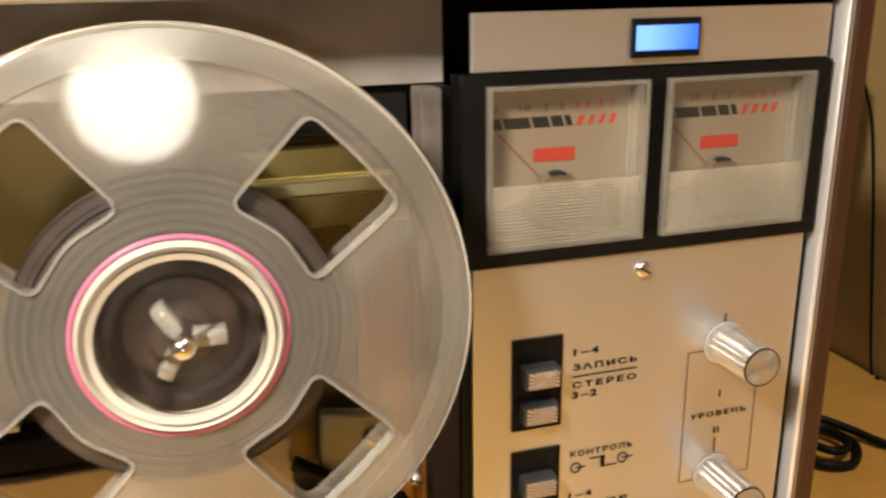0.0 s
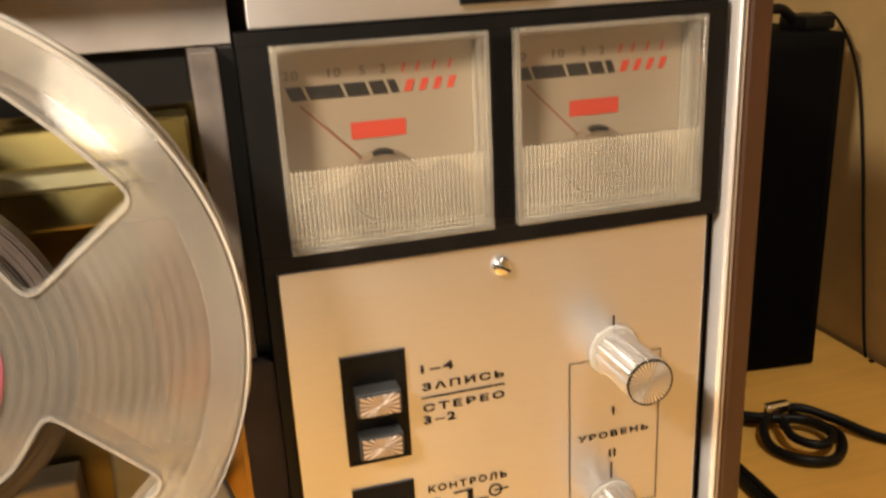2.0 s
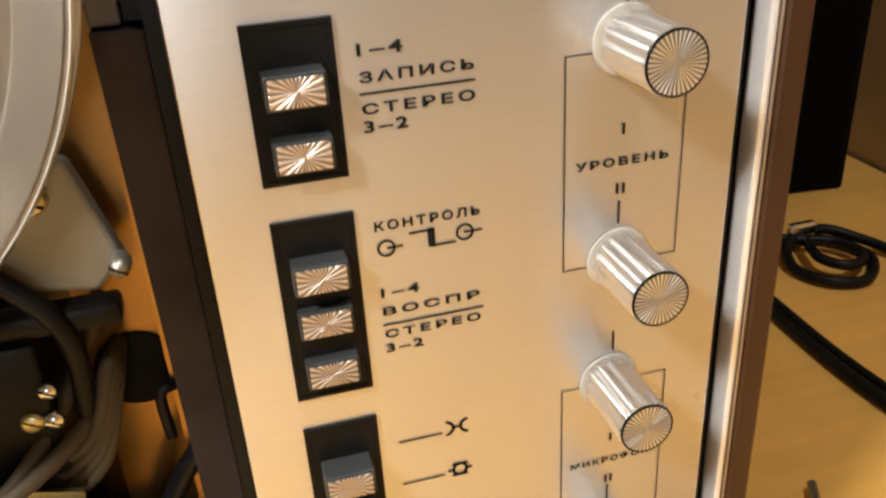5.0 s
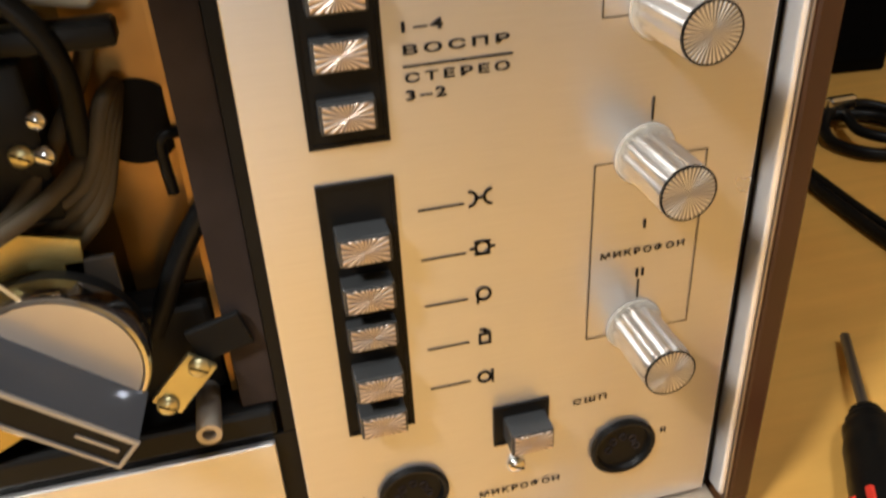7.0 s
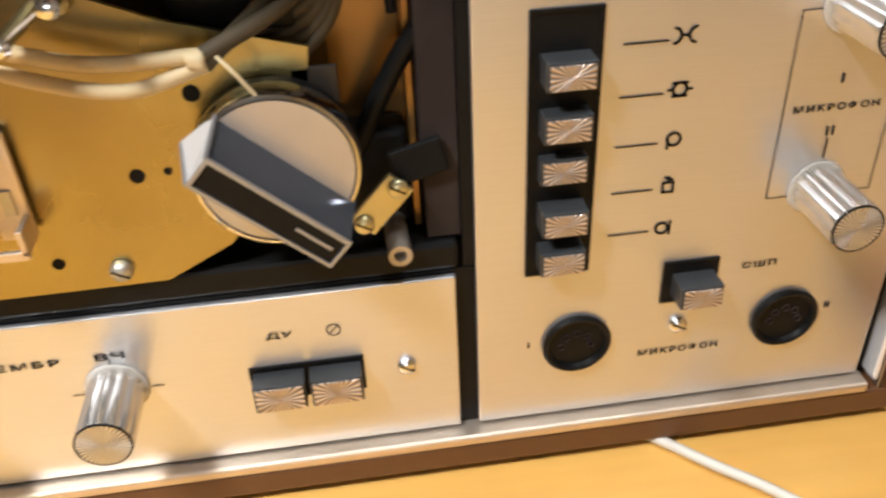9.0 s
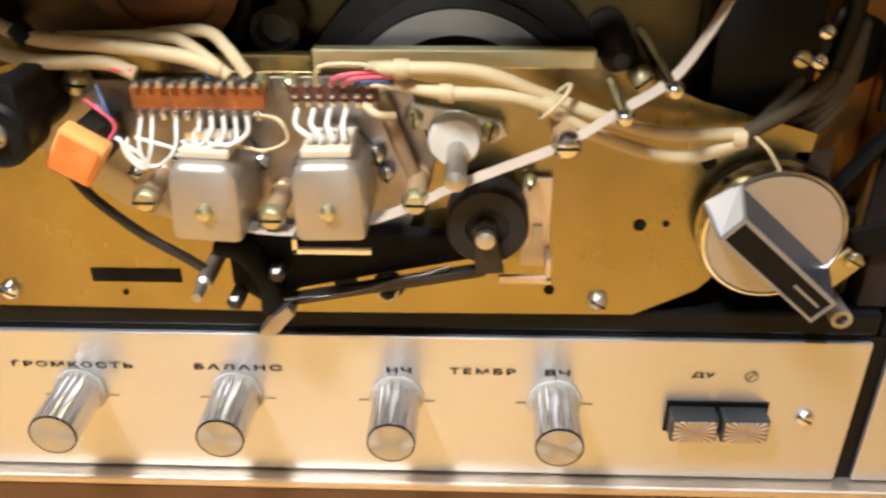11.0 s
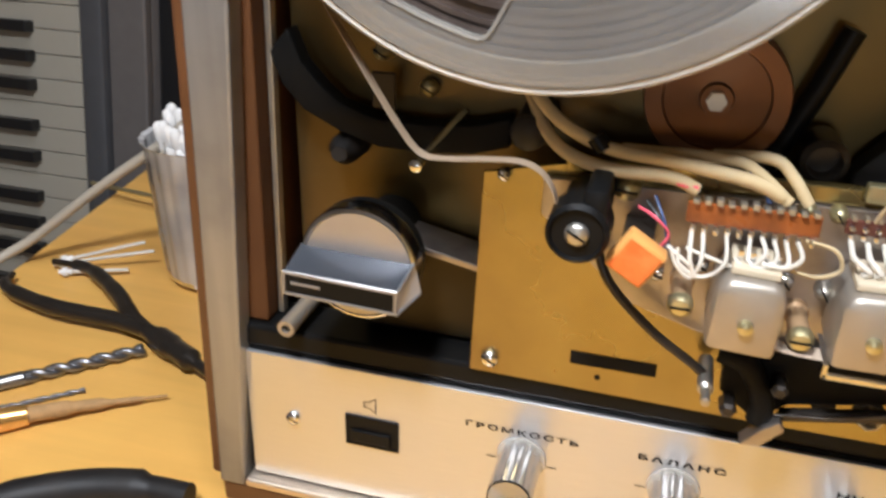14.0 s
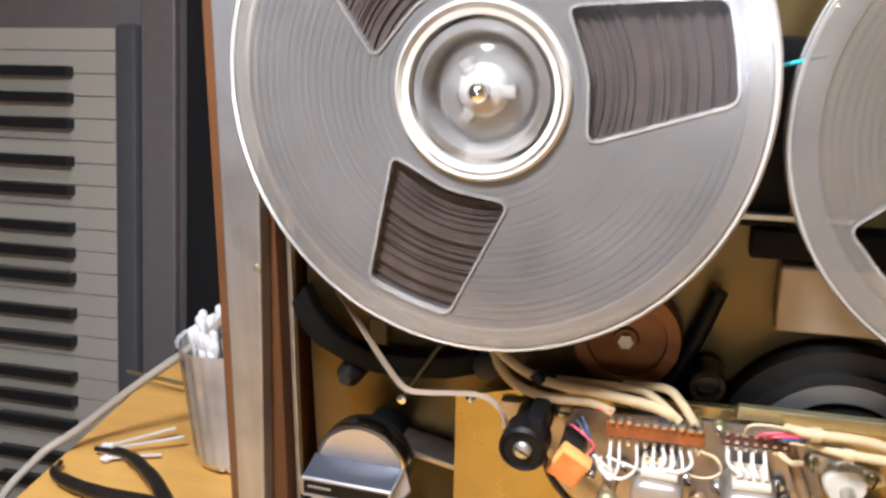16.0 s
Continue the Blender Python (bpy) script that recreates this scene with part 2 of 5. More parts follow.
# wood of the well's side, its orange lit look put into the colour
SIDEWOOD = mat("lit_side_wood", (0.10, 0.042, 0.014), 0.6, 0.0, 0.4, 60, (1, 1, 0.05), 0.05, 0.4, 30, (0.06, 0.02, 0.007), gloss=0.2)
# near-black matt steel; the shadow about the linkage is mixed into it
MATTBLACK = mat("matt_black_steel", (0.005, 0.005, 0.005), 0.6, 0.0, 0.4, 120, bump=0.1, spots=0.35, sscale=90, dirt=(0.012, 0.010, 0.008), gloss=0.15)
SATIN = mat("satin_aluminium", (0.80, 0.78, 0.75), 0.24, 0.88, 0.08, 200)
BASEM = mat("grimy_dark_steel", (0.46, 0.42, 0.39), 0.30, 0.9, 0.25, 120, spots=0.7, sscale=48, dirt=(0.16, 0.125, 0.10))
COTTON = mat("white_cotton", (0.82, 0.80, 0.77), 0.9, 0.0, 0.1, 200, bump=0.3)
CABLEG = mat("grey_beige_cable", (0.45, 0.40, 0.32), 0.5, 0.0, 0.1, 60)


# ---- mesh helpers ----
def part(name, bm, material, parent=None, label="", smooth=None):
    me = bpy.data.meshes.new(name)
    bmesh.ops.recalc_face_normals(bm, faces=bm.faces)
    bm.to_mesh(me)
    bm.free()
    me.materials.append(material)
    if smooth is not None:
        for p in me.polygons:
            p.use_smooth = True
        me.set_sharp_from_angle(angle=radians(smooth))
    ob = new(name, me)
    if parent:
        ob.parent = parent
    if label:
        ob["label"] = label
    return ob


def thing(name, label, category, place=(0, 0, 0), group="", kind=""):
    ob = new(name)
    ob.location = place
    return tagged(ob, label, category, group, kind)


def bevel(bm, w, seg=2):
    if w:
        bmesh.ops.bevel(bm, geom=bm.edges[:], offset=w, segments=seg, affect="EDGES", profile=0.5)
    return bm


def box(x0, x1, y0, y1, z0, z1, w=0.0, bm=None):
    b = bmesh.new()
    bmesh.ops.create_cube(b, size=1)
    for v in b.verts:
        v.co = Vector(((x0 + x1) / 2 + v.co.x * (x1 - x0), (y0 + y1) / 2 + v.co.y * (y1 - y0), (z0 + z1) / 2 + v.co.z * (z1 - z0)))
    bevel(b, w)
    return join(bm, b)


def join(bm, b):
    if bm is None:
        return b
    me = bpy.data.meshes.new("scrap")
    b.to_mesh(me)
    b.free()
    bm.from_mesh(me)
    bpy.data.meshes.remove(me)
    return bm


def moved(b, m):
    bmesh.ops.transform(b, matrix=m, verts=b.verts[:])
    return b


def lathe(profile, x=0, z=0, seg=48, bm=None, y=0.0):
    """A solid turned round an axis along y: profile of (radius, y)."""
    b = bmesh.new()
    rings = []
    for r, h in profile:
        if r < 1e-6:
            rings.append([b.verts.new((x, y + h, z))])
        else:
            rings.append([b.verts.new((x + r * math.cos(2 * math.pi * i / seg), y + h, z + r * math.sin(2 * math.pi * i / seg))) for i in range(seg)])
    for p, q in zip(rings, rings[1:]):
        for i in range(seg):
            j = (i + 1) % seg
            f = [p[i], p[j], q[j], q[i]] if len(p) > 1 and len(q) > 1 else [p[0], q[j], q[i]] if len(q) > 1 else [p[i], p[j], q[0]]
            if len(set(f)) > 2 and (len(p) > 1 or len(q) > 1):
                b.faces.new(f)
    return join(bm, b)


def prism(outline, y0, y1, w=0.0, bm=None):
    """An outline in the x-z plane, given thickness along y."""
    b = bmesh.new()
    f = b.faces.new([b.verts.new((x, y0, z)) for x, z in outline])
    r = bmesh.ops.extrude_face_region(b, geom=[f])
    for v in r["geom"]:
        if isinstance(v, bmesh.types.BMVert):
            v.co.y = y1
    bmesh.ops.recalc_face_normals(b, faces=b.faces)
    bevel(b, w)
    return join(bm, b)


def smooth_line(points, n=8):
    """A smooth curve through points."""
    p = [Vector(q) for q in points]
    p = [p[0] * 2 - p[1]] + p + [p[-1] * 2 - p[-2]]
    out = []
    for a, b, c, d in zip(p, p[1:], p[2:], p[3:]):
        for i in range(n):
            t = i / n
            out.append(0.5 * (2 * b + (c - a) * t + (2 * a - 5 * b + 4 * c - d) * t * t + (3 * b - a - 3 * c + d) * t ** 3))
    return out + [p[-2]]


def sweep(points, r, seg=10, bm=None, flat=None, n=8, radii=None):
    """A tube along a smooth line; flat=(wide, thick) gives a ribbon whose width runs along y."""
    line = smooth_line(points, n) if n > 1 else [Vector(q) for q in points]
    b = bmesh.new()
    rings, side = [], None
    for i, c in enumerate(line):
        d = (line[min(i + 1, len(line) - 1)] - line[max(i - 1, 0)]).normalized()
        if flat:
            u = Vector((0, 1, 0))
            u = (u - d * u.dot(d)).normalized()
            v = d.cross(u)
            rings.append([b.verts.new(c + u * flat[0] * a + v * flat[1] * e) for a, e in ((-0.5, -0.5), (0.5, -0.5), (0.5, 0.5), (-0.5, 0.5))])
            continue
        side = (side - d * side.dot(d)) if side else d.orthogonal()
        side.normalize()
        v = d.cross(side)
        rr = radii[min(len(radii) - 1, i * len(radii) // len(line))] if radii else r
        rings.append([b.verts.new(c + (side * math.cos(2 * math.pi * k / seg) + v * math.sin(2 * math.pi * k / seg)) * rr) for k in range(seg)])
    for p, q in zip(rings, rings[1:]):
        for k in range(len(p)):
            b.faces.new((p[k], p[(k + 1) % len(p)], q[(k + 1) % len(p)], q[k]))
    b.faces.new(rings[0])
    b.faces.new(rings[-1])
    return join(bm, b)


def writing(name, text, x, z, width, height, parent, y=-0.0003, material=None, turn=0.0):
    """Letters on the front of a panel, their left lower corner at x, z."""
    cu = bpy.data.curves.new(name, "FONT")
    cu.body = text
    cu.resolution_u = 3
    cu.offset = 0.024
    cu.space_character = 1.3 if len(text) > 2 else 1.1
    ob = new(name, cu)
    bpy.context.view_layer.update()
    me = bpy.data.meshes.new_from_object(ob.evaluated_get(bpy.context.evaluated_depsgraph_get()))
    bpy.data.objects.remove(ob)
    me.name = name
    co = [v.co for v in me.vertices]
    a, c = min(v.x for v in co), max(v.x for v in co)
    e, g = min(v.y for v in co), max(v.y for v in co)
    for v in me.vertices:
        v.co = Vector((x + (v.co.x - a) / (c - a) * width, y, z + (v.co.y - e) / (g - e) * height))
    me.materials.clear()
    me.materials.append(material or INK)
    o = new(name, me)
    o.parent = parent
    return o


def strokes(name, lines, parent, w=0.0005, y=-0.0003, material=None):
    """Printed lines on the front of a panel: each a run of (x, z) points."""
    b = bmesh.new()
    for run in lines:
        for (x0, z0), (x1, z1) in zip(run, run[1:]):
            d = Vector((x1 - x0, 0, z1 - z0)).normalized() * (w / 2)
            s = Vector((-d.z, 0, d.x))
            p, q = Vector((x0, y, z0)) - d, Vector((x1, y, z1)) + d
            b.faces.new([b.verts.new(c) for c in (p - s, q - s, q + s, p + s)])
    return part(name, b, material or INK, parent)


def ring_pts(x, z, r, n=16, a0=0, a1=360):
    return [(x + r * math.cos(radians(a0 + (a1 - a0) * i / n)), z + r * math.sin(radians(a0 + (a1 - a0) * i / n))) for i in range(n + 1)]


# ---- room ----
def wall_box(name, label, material, *dims):
    ob = part(name, box(*dims), material)
    return tagged(ob, label, name.split("_")[0], kind="structure")


wall_box("wall_right", "beige textured wallpaper on the side wall", WALLP, 0.525, 0.62, -2.6, 1.3, -0.75, 2.45)
wall_box("wall_back", "beige textured wallpaper on the far wall", WALLP, -2.6, 0.525, 1.3, 1.4, -0.75, 2.45)
# left and front walls are never seen; they serve as pale reflectors
wall_box("wall_left", "unseen wall closing the room, pale to whiten reflections", PALEW, -2.7, -2.6, -2.6, 1.3, -0.75, 2.45)
wall_box("wall_front", "unseen wall facing the recorder, pale to whiten reflections", PALEW, -2.6, 0.525, -2.7, -2.6, -0.75, 2.45)
wall_box("floor", "brown wooden floor", FLOORM, -2.6, 0.525, -2.6, 1.3, -0.8, -0.75)
wall_box("ceiling", "white painted ceiling", CEILM, -2.7, 0.62, -2.7, 1.4, 2.45, 2.5)

desk = thing("desk", "light oak laminate desk the recorder stands on", "desk")
top = [(-0.60, -0.6), (0.52, -0.6), (0.52, 0.62), (-0.64, 0.62), (-0.635, 0.33), (-0.615, 0.17), (-0.60, 0.05)]
bm = prism([(x, y) for x, y in top], 0, 0.025, 0.0)
for v in bm.verts:
    v.co = Vector((v.co.x, v.co.z, -v.co.y))
part("tabletop", bm, TABLE, desk, "oak laminate top with a curved edge")
for x, y in ((-0.52, -0.52), (0.46, -0.52), (-0.52, 0.52), (0.46, 0.52)):
    part("leg", box(x - 0.025, x + 0.025, y - 0.025, y + 0.025, -0.75, -0.026, 0.003), WOOD, desk)

# ---- tape recorder: case ----
rec = thing("tape_recorder", "open reel-to-reel tape recorder with its front cover off", "tape recorder")
XL, XR, ZT = -0.391, 0.1425, 0.374
part("side_board", box(XL + 0.0035, XL + 0.013, -0.001, 0.20, 0.0139, ZT + 0.004, 0.0015), WOODB, rec, "walnut veneered side board")
part("side_board", box(XR - 0.0083, XR - 0.0006, -0.0040, 0.20, 0.0139, ZT + 0.004, 0.0012), WOOD, rec, "walnut veneered side board")
part("bottom_board", box(XL + 0.0075, XR - 0.0006, -0.0040, 0.20, 0.004, 0.0136, 0.001), WOODB, rec, "walnut veneered bottom board")
part("top_board", box(XL + 0.011, XR - 0.007, 0.0, 0.20, ZT - 0.004, ZT + 0.004, 0.001), WOOD, rec, "walnut veneered top board")
part("back_board", box(XL + 0.011, XR - 0.007, 0.19, 0.198, 0.010, ZT - 0.005), WOOD, rec)
for x, y in ((-0.35, 0.03), (0.1, 0.03), (-0.35, 0.17), (0.1, 0.17)):
    part("foot", moved(lathe([(0, 0), (0.009, 0), (0.010, 0.0035), (0, 0.0035)], seg=20), Matrix.Translation((x, y, 0)) @ Matrix.Rotation(radians(90), 4, "X")), RUBBER, rec)
# aluminium trim round the front
part("left_trim", prism([(-0.3842, 0.0140), (-0.3735, 0.0140), (-0.3520, ZT - 0.005), (-0.3728, ZT - 0.005)], -0.005, 0.004, 0.0010), WORN, rec, "worn flat aluminium trim strip")
# rounded trim edge; its white highlight is put into a whiter material
bm = prism([(0.1310, 0.004)] + [(0.1320 - 0.0010 * math.cos(radians(a)), -0.0024 - 0.0011 * math.sin(radians(a))) for a in (0, 20, 40, 60, 90, 120, 140, 160, 180)] + [(0.1330, 0.004)], 0.0180, ZT - 0.005)
for v in bm.verts:
    v.co = Vector((v.co.x, v.co.z, v.co.y))
part("right_bead", bm, mat("highlight_white_bead", (0.88, 0.88, 0.90), 0.22, 0.5, 0.08, 90, (1, 1, 0.05)), rec, "rounded aluminium bead whitened as the trim's highlight", 30)
part("right_trim", box(0.1332, 0.1341, -0.0036, 0.004, 0.0140, ZT - 0.005, 0.0004), mat("bronze_tinted_trim", (0.42, 0.36, 0.30), 0.4, 0.85, 0.12, 90, (1, 1, 0.05)), rec, "anodised aluminium trim strip")
part("bottom_trim", box(-0.3728, 0.1291, -0.005, 0.004, 0.0140, 0.0178, 0.0010), ALU_EDGE, rec, "polished aluminium trim strip")
part("top_trim", box(-0.366, 0.1295, -0.005, 0.004, 0.3605, ZT - 0.004, 0.0012), ALU_EDGE, rec, "polished aluminium trim strip")
part("inner_side_board", prism([(-0.3735, 0.0885), (-0.3618, 0.0885), (-0.3560, 0.3595), (-0.3680, 0.3595)], 0.0045, 0.10, 0.0008), SIDEWOOD, rec, "orange-brown wooden side inside the well")
part("edge_rail", prism([(-0.3612, 0.0885), (-0.3590, 0.0885), (-0.3530, 0.3595), (-0.3552, 0.3595)], 0.012, 0.016, 0.0004), STEEL, rec)
for o in rec.children:
    if o.name.split(".")[0] == "side_board" and o.data.vertices[0].co.x < 0:
        for v in o.data.vertices:
            v.co.x += 0.030 * (v.co.z - 0.10)

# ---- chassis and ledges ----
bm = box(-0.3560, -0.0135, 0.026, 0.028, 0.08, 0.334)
part("chassis_plate", bm, CHASSIS, rec, "yellow steel chassis plate darkened for its shade")
EDGEM = mat("brown_lacquered_steel", (0.42, 0.24, 0.075), 0.3, 0.85, 0.3, 60, spots=0.5, sscale=25, dirt=(0.16, 0.09, 0.035))
part("chassis_edge", box(-0.0150, -0.0135, 0.012, 0.0235, 0.088, 0.300), EDGEM, rec)
part("chassis_side", box(-0.0340, -0.0152, 0.0241, 0.0257, 0.1000, 0.2900), EDGEM, rec, "brown lacquered chassis side")
# dusty grey lightened in colour, since the lamp hardly reaches this recess
part("upper_cover", box(-0.3515, -0.0035, 0.018, 0.022, 0.334, 0.360), mat("dusty_cover_lightened", (0.40, 0.36, 0.33), 0.65, 0.0, 0.5, 50, bump=0.05, spots=0.8, sscale=20, dirt=(0.26, 0.22, 0.19)), rec, "dusty grey plastic cover strip")
part("side_cover", prism([(-0.0125, 0.0885), (-0.0035, 0.0885), (-0.0035, 0.2500), (-0.0135, 0.2500)], 0.004, 0.017), DUSTYD, rec, "dark plastic side wall")
part("upper_side_cover", prism([(-0.0135, 0.2508), (-0.0075, 0.2508), (-0.0075, 0.3335), (-0.0145, 0.3335)], 0.006, 0.017, 0.0006), DUSTY, rec, "dusty grey plastic side wall")
part("gap_backing", box(-0.0072, -0.0034, 0.010, 0.017, 0.2508, 0.3335), BLACK, rec)
part("black_ledge", box(-0.3720, -0.0045, 0.0015, 0.0235, 0.0785, 0.0875, 0.0015), BLACK, rec, "black plastic ledge above the lower panel")
part("black_backing", box(-0.3730, 0.1290, 0.0025, 0.0045, 0.0180, 0.0780), BLACK, rec)
part("black_backing", box(-0.0032, 0.1290, 0.0025, 0.0045, 0.0785, 0.2755), BLACK, rec)

# ---- lower and right panels ----
lower = part("lower_panel", box(-0.3705, -0.0060, -0.0000, 0.0020, 0.0190, 0.0770, 0.0004), ALU, rec, "brushed aluminium control panel")
side = part("side_panel", box(0.0000, 0.1266, -0.0000, 0.0020, 0.0190, 0.2760, 0.0004), ALU, rec, "brushed aluminium control panel")
strip = part("top_panel", box(0.0000, 0.1275, -0.0000, 0.0020, 0.3380, 0.3555, 0.0004), ALU, rec, "brushed aluminium name strip")

# black meter bezel, built as bars round two openings
bz = box(-0.0032, 0.1290, -0.0012, 0.0020, 0.2765, 0.2812)
for d in ((-0.0032, 0.1290, 0.3342, 0.3375), (-0.0032, 0.0040, 0.2813, 0.3341), (0.0592, 0.0656, 0.2813, 0.3341), (0.1222, 0.1290, 0.2813, 0.3341)):
    box(d[0], d[1], -0.0012, 0.0020, d[2], d[3], 0, bz)
part("meter_bezel", bz, BLACK, rec, "black plastic meter bezel")
part("bezel_grille", (lambda b: [box(0.0600, 0.0648, -0.0020, -0.0011, 0.2835 + i * 0.00098, 0.2840 + i * 0.00098, 0, b) for i in range(50)] and b)(bmesh.new()), BLACK, rec, "ribbed black strip")


def meter(x0, x1):
    z0, z1 = 0.2815, 0.3340
    m = part("level_meter", box(x0 + 0.0005, x1 - 0.0005, 0.0085, 0.0095, z0 + 0.001, z1 - 0.001), DIAL, rec, "cream level meter dial with a red zone")
    w = x1 - x0
    s = lambda u, v: (x0 + u * w, z0 + v * (z1 - z0))
    y = 0.0083
    b = bmesh.new()
    for u0, u1 in ((0.08, 0.155), (0.17, 0.335), (0.35, 0.455), (0.47, 0.545), (0.56, 0.60)):
        b.faces.new([b.verts.new((s(u, v)[0], y, s(u, v)[1])) for u, v in ((u0 + 0.012, 0.715), (u1 + 0.012, 0.715), (u1 - 0.012, 0.782), (u0 - 0.012, 0.782))])
    part("black_scale", b, INK, m)
    b = bmesh.new()
    for u0, u1 in ((0.63, 0.69), (0.705, 0.76), (0.775, 0.83), (0.845, 0.90)):
        b.faces.new([b.verts.new((s(u, v)[0], y, s(u, v)[1])) for u, v in ((u0, 0.715), (u1 - 0.025, 0.715), (u1, 0.775), (u0 + 0.02, 0.775))])
    b.faces.new([b.verts.new((s(u, v)[0], y, s(u, v)[1])) for u, v in ((0.36, 0.50), (0.63, 0.50), (0.63, 0.585), (0.36, 0.585))])
    part("red_scale", b, REDINK, m)
    faint = mat("grey_brown_ink", (0.12, 0.09, 0.065), 0.6)
    for word, u, wd in (("20", 0.06, 0.075), ("10", 0.27, 0.065), ("5", 0.42, 0.03), ("2", 0.52, 0.03)):
        writing("scale_figure", word, s(u, 0)[0], s(0, 0.815)[1], wd * w, 0.0024, m, y, faint)
    strokes("scale_figures", [[s(u, 0.82), s(u + 0.012, 0.855)] for u in (0.63, 0.70, 0.78, 0.86)], m, 0.0007, y, REDINK)
    strokes("needle", [[s(0.13, 0.69), s(0.40, 0.40)]], m, 0.0005, 0.0070, mat("dark_red_needle", (0.20, 0.05, 0.02), 0.5))
    pv = s(0.50, 0.425)
    part("needle_pivot", prism([(pv[0] + 0.0028 * math.cos(k * 0.3927), pv[1] + 0.0011 * math.sin(k * 0.3927)) for k in range(16)], 0.0050, 0.0075), BLACK, m)
    part("movement_plate", prism([s(0.05, 0.05), s(0.95, 0.05), s(0.95, 0.26), s(0.82, 0.36), s(0.70, 0.30), s(0.62, 0.38), s(0.38, 0.38), s(0.30, 0.27), s(0.12, 0.22), s(0.05, 0.16)], 0.0078, 0.0083), mat("grey_brown_movement", (0.15, 0.12, 0.09), 0.6, 0, 0.3, 90), m, "grey-brown meter movement")
    part("coil_cover", lathe([(0, 0), (0.009, 0.0005), (0.010, 0.003), (0, 0.003)], *s(0.50, 0.25), 28, None, 0.0045), mat("brown_coil_cover", (0.13, 0.095, 0.06), 0.5), m)
    # clear cover: rim, upper pane, ribbed lower pane
    zm = z0 + 0.42 * (z1 - z0)
    b = box(x0, x0 + 0.0016, -0.0035, 0.008, z0, z1, 0.0004)
    box(x1 - 0.0016, x1, -0.0035, 0.008, z0, z1, 0.0004, b)
    box(x0 + 0.0016, x1 - 0.0016, -0.0035, 0.008, z0, z0 + 0.0016, 0.0004, b)
    box(x0 + 0.0016, x1 - 0.0016, -0.0035, 0.008, z1 - 0.0016, z1, 0.0004, b)
    part("cover_rim", b, COVERM, m, "clear plastic rim").visible_shadow = False
    part("cover_pane", box(x0 + 0.0017, x1 - 0.0017, -0.0032, -0.0022, zm, z1 - 0.0017), LENSM, m, "clear plastic pane").visible_shadow = False
    b = bmesh.new()
    r = bmesh.new()
    n = 18
    for i in range(n):
        a = z0 + 0.0018 + i * (zm - z0 - 0.0018) / n
        box(x0 + 0.0017, x1 - 0.0017, -0.0029, -0.0024, a, a + 0.00042, 0, r)
    n = 44
    for i in range(n):
        a = x0 + 0.0018 + i * (x1 - x0 - 0.0036) / n
        box(a, a + 0.00042, -0.0023, -0.0018, z0 + 0.0017, zm, 0, r)
    part("pane_ribs", r, RIBM, m, "fine moulded ribs").visible_shadow = False
    box(x0 + 0.0017, x1 - 0.0017, -0.0020, -0.0014, z0 + 0.0017, zm, 0, b)
    part("ribbed_pane", b, LENSM, m, "ribbed clear plastic pane")


meter(0.0042, 0.0590)
meter(0.0658, 0.1220)
part("meter_well", box(-0.003, 0.1288, 0.0100, 0.0110, 0.2770, 0.3370), BLACK, rec)

ind = part("indicator_frame", prism([(0.0525, 0.3405), (0.0765, 0.3405), (0.0765, 0.3525), (0.0525, 0.3525)], -0.0015, -0.0001), BLACK, rec, "black frame of the indicator")
b = bmesh.new()
for i in range(16):
    box(0.0536 + i * 0.00137, 0.0536 + i * 0.00137 + 0.00095, -0.0024, -0.0016, 0.3428, 0.3504, 0, b)
part("indicator_window", b, LED, ind, "lit blue ribbed indicator window")


# ---- printed marks on the panels ----
def label_group(x, z, lines):
    for text, dz, wd, h in lines:
        writing("lettering", text, x, z + dz, wd, h, side)


label_group(0.0365, 0.2215, [("1–4", 0.0192, 0.0096, 0.0026), ("ЗАПИСЬ", 0.0136, 0.0248, 0.0024), ("СТЕРЕО", 0.0068, 0.0248, 0.0024), ("3–2", 0.0028, 0.0096, 0.0026)])
strokes("divider", [[(0.0365, 0.2328), (0.0612, 0.2328)]], side, 0.0005)
writing("lettering", "КОНТРОЛЬ", 0.0365, 0.2010, 0.0248, 0.0024, side)
strokes("control_symbol", [ring_pts(0.0388, 0.1965, 0.0019), [(0.0392, 0.1965), (0.0425, 0.1965)], [(0.0445, 0.1992), (0.0500, 0.1992)], [(0.0505, 0.1952), (0.0550, 0.1952)], ring_pts(0.0575, 0.1972, 0.0019), [(0.0575, 0.1972), (0.0615, 0.1972)]], side, 0.0005)
strokes("control_bar", [[(0.0495, 0.1957), (0.0495, 0.1988)]], side, 0.0017)
label_group(0.0365, 0.1662, [("1–4", 0.0176, 0.0092, 0.0024), ("ВОСПР", 0.0127, 0.0240, 0.0022), ("СТЕРЕО", 0.0064, 0.0240, 0.0022), ("3–2", 0.0023, 0.0092, 0.0024)])
strokes("divider", [[(0.0365, 0.1763), (0.0610, 0.1763)]], side, 0.0005)
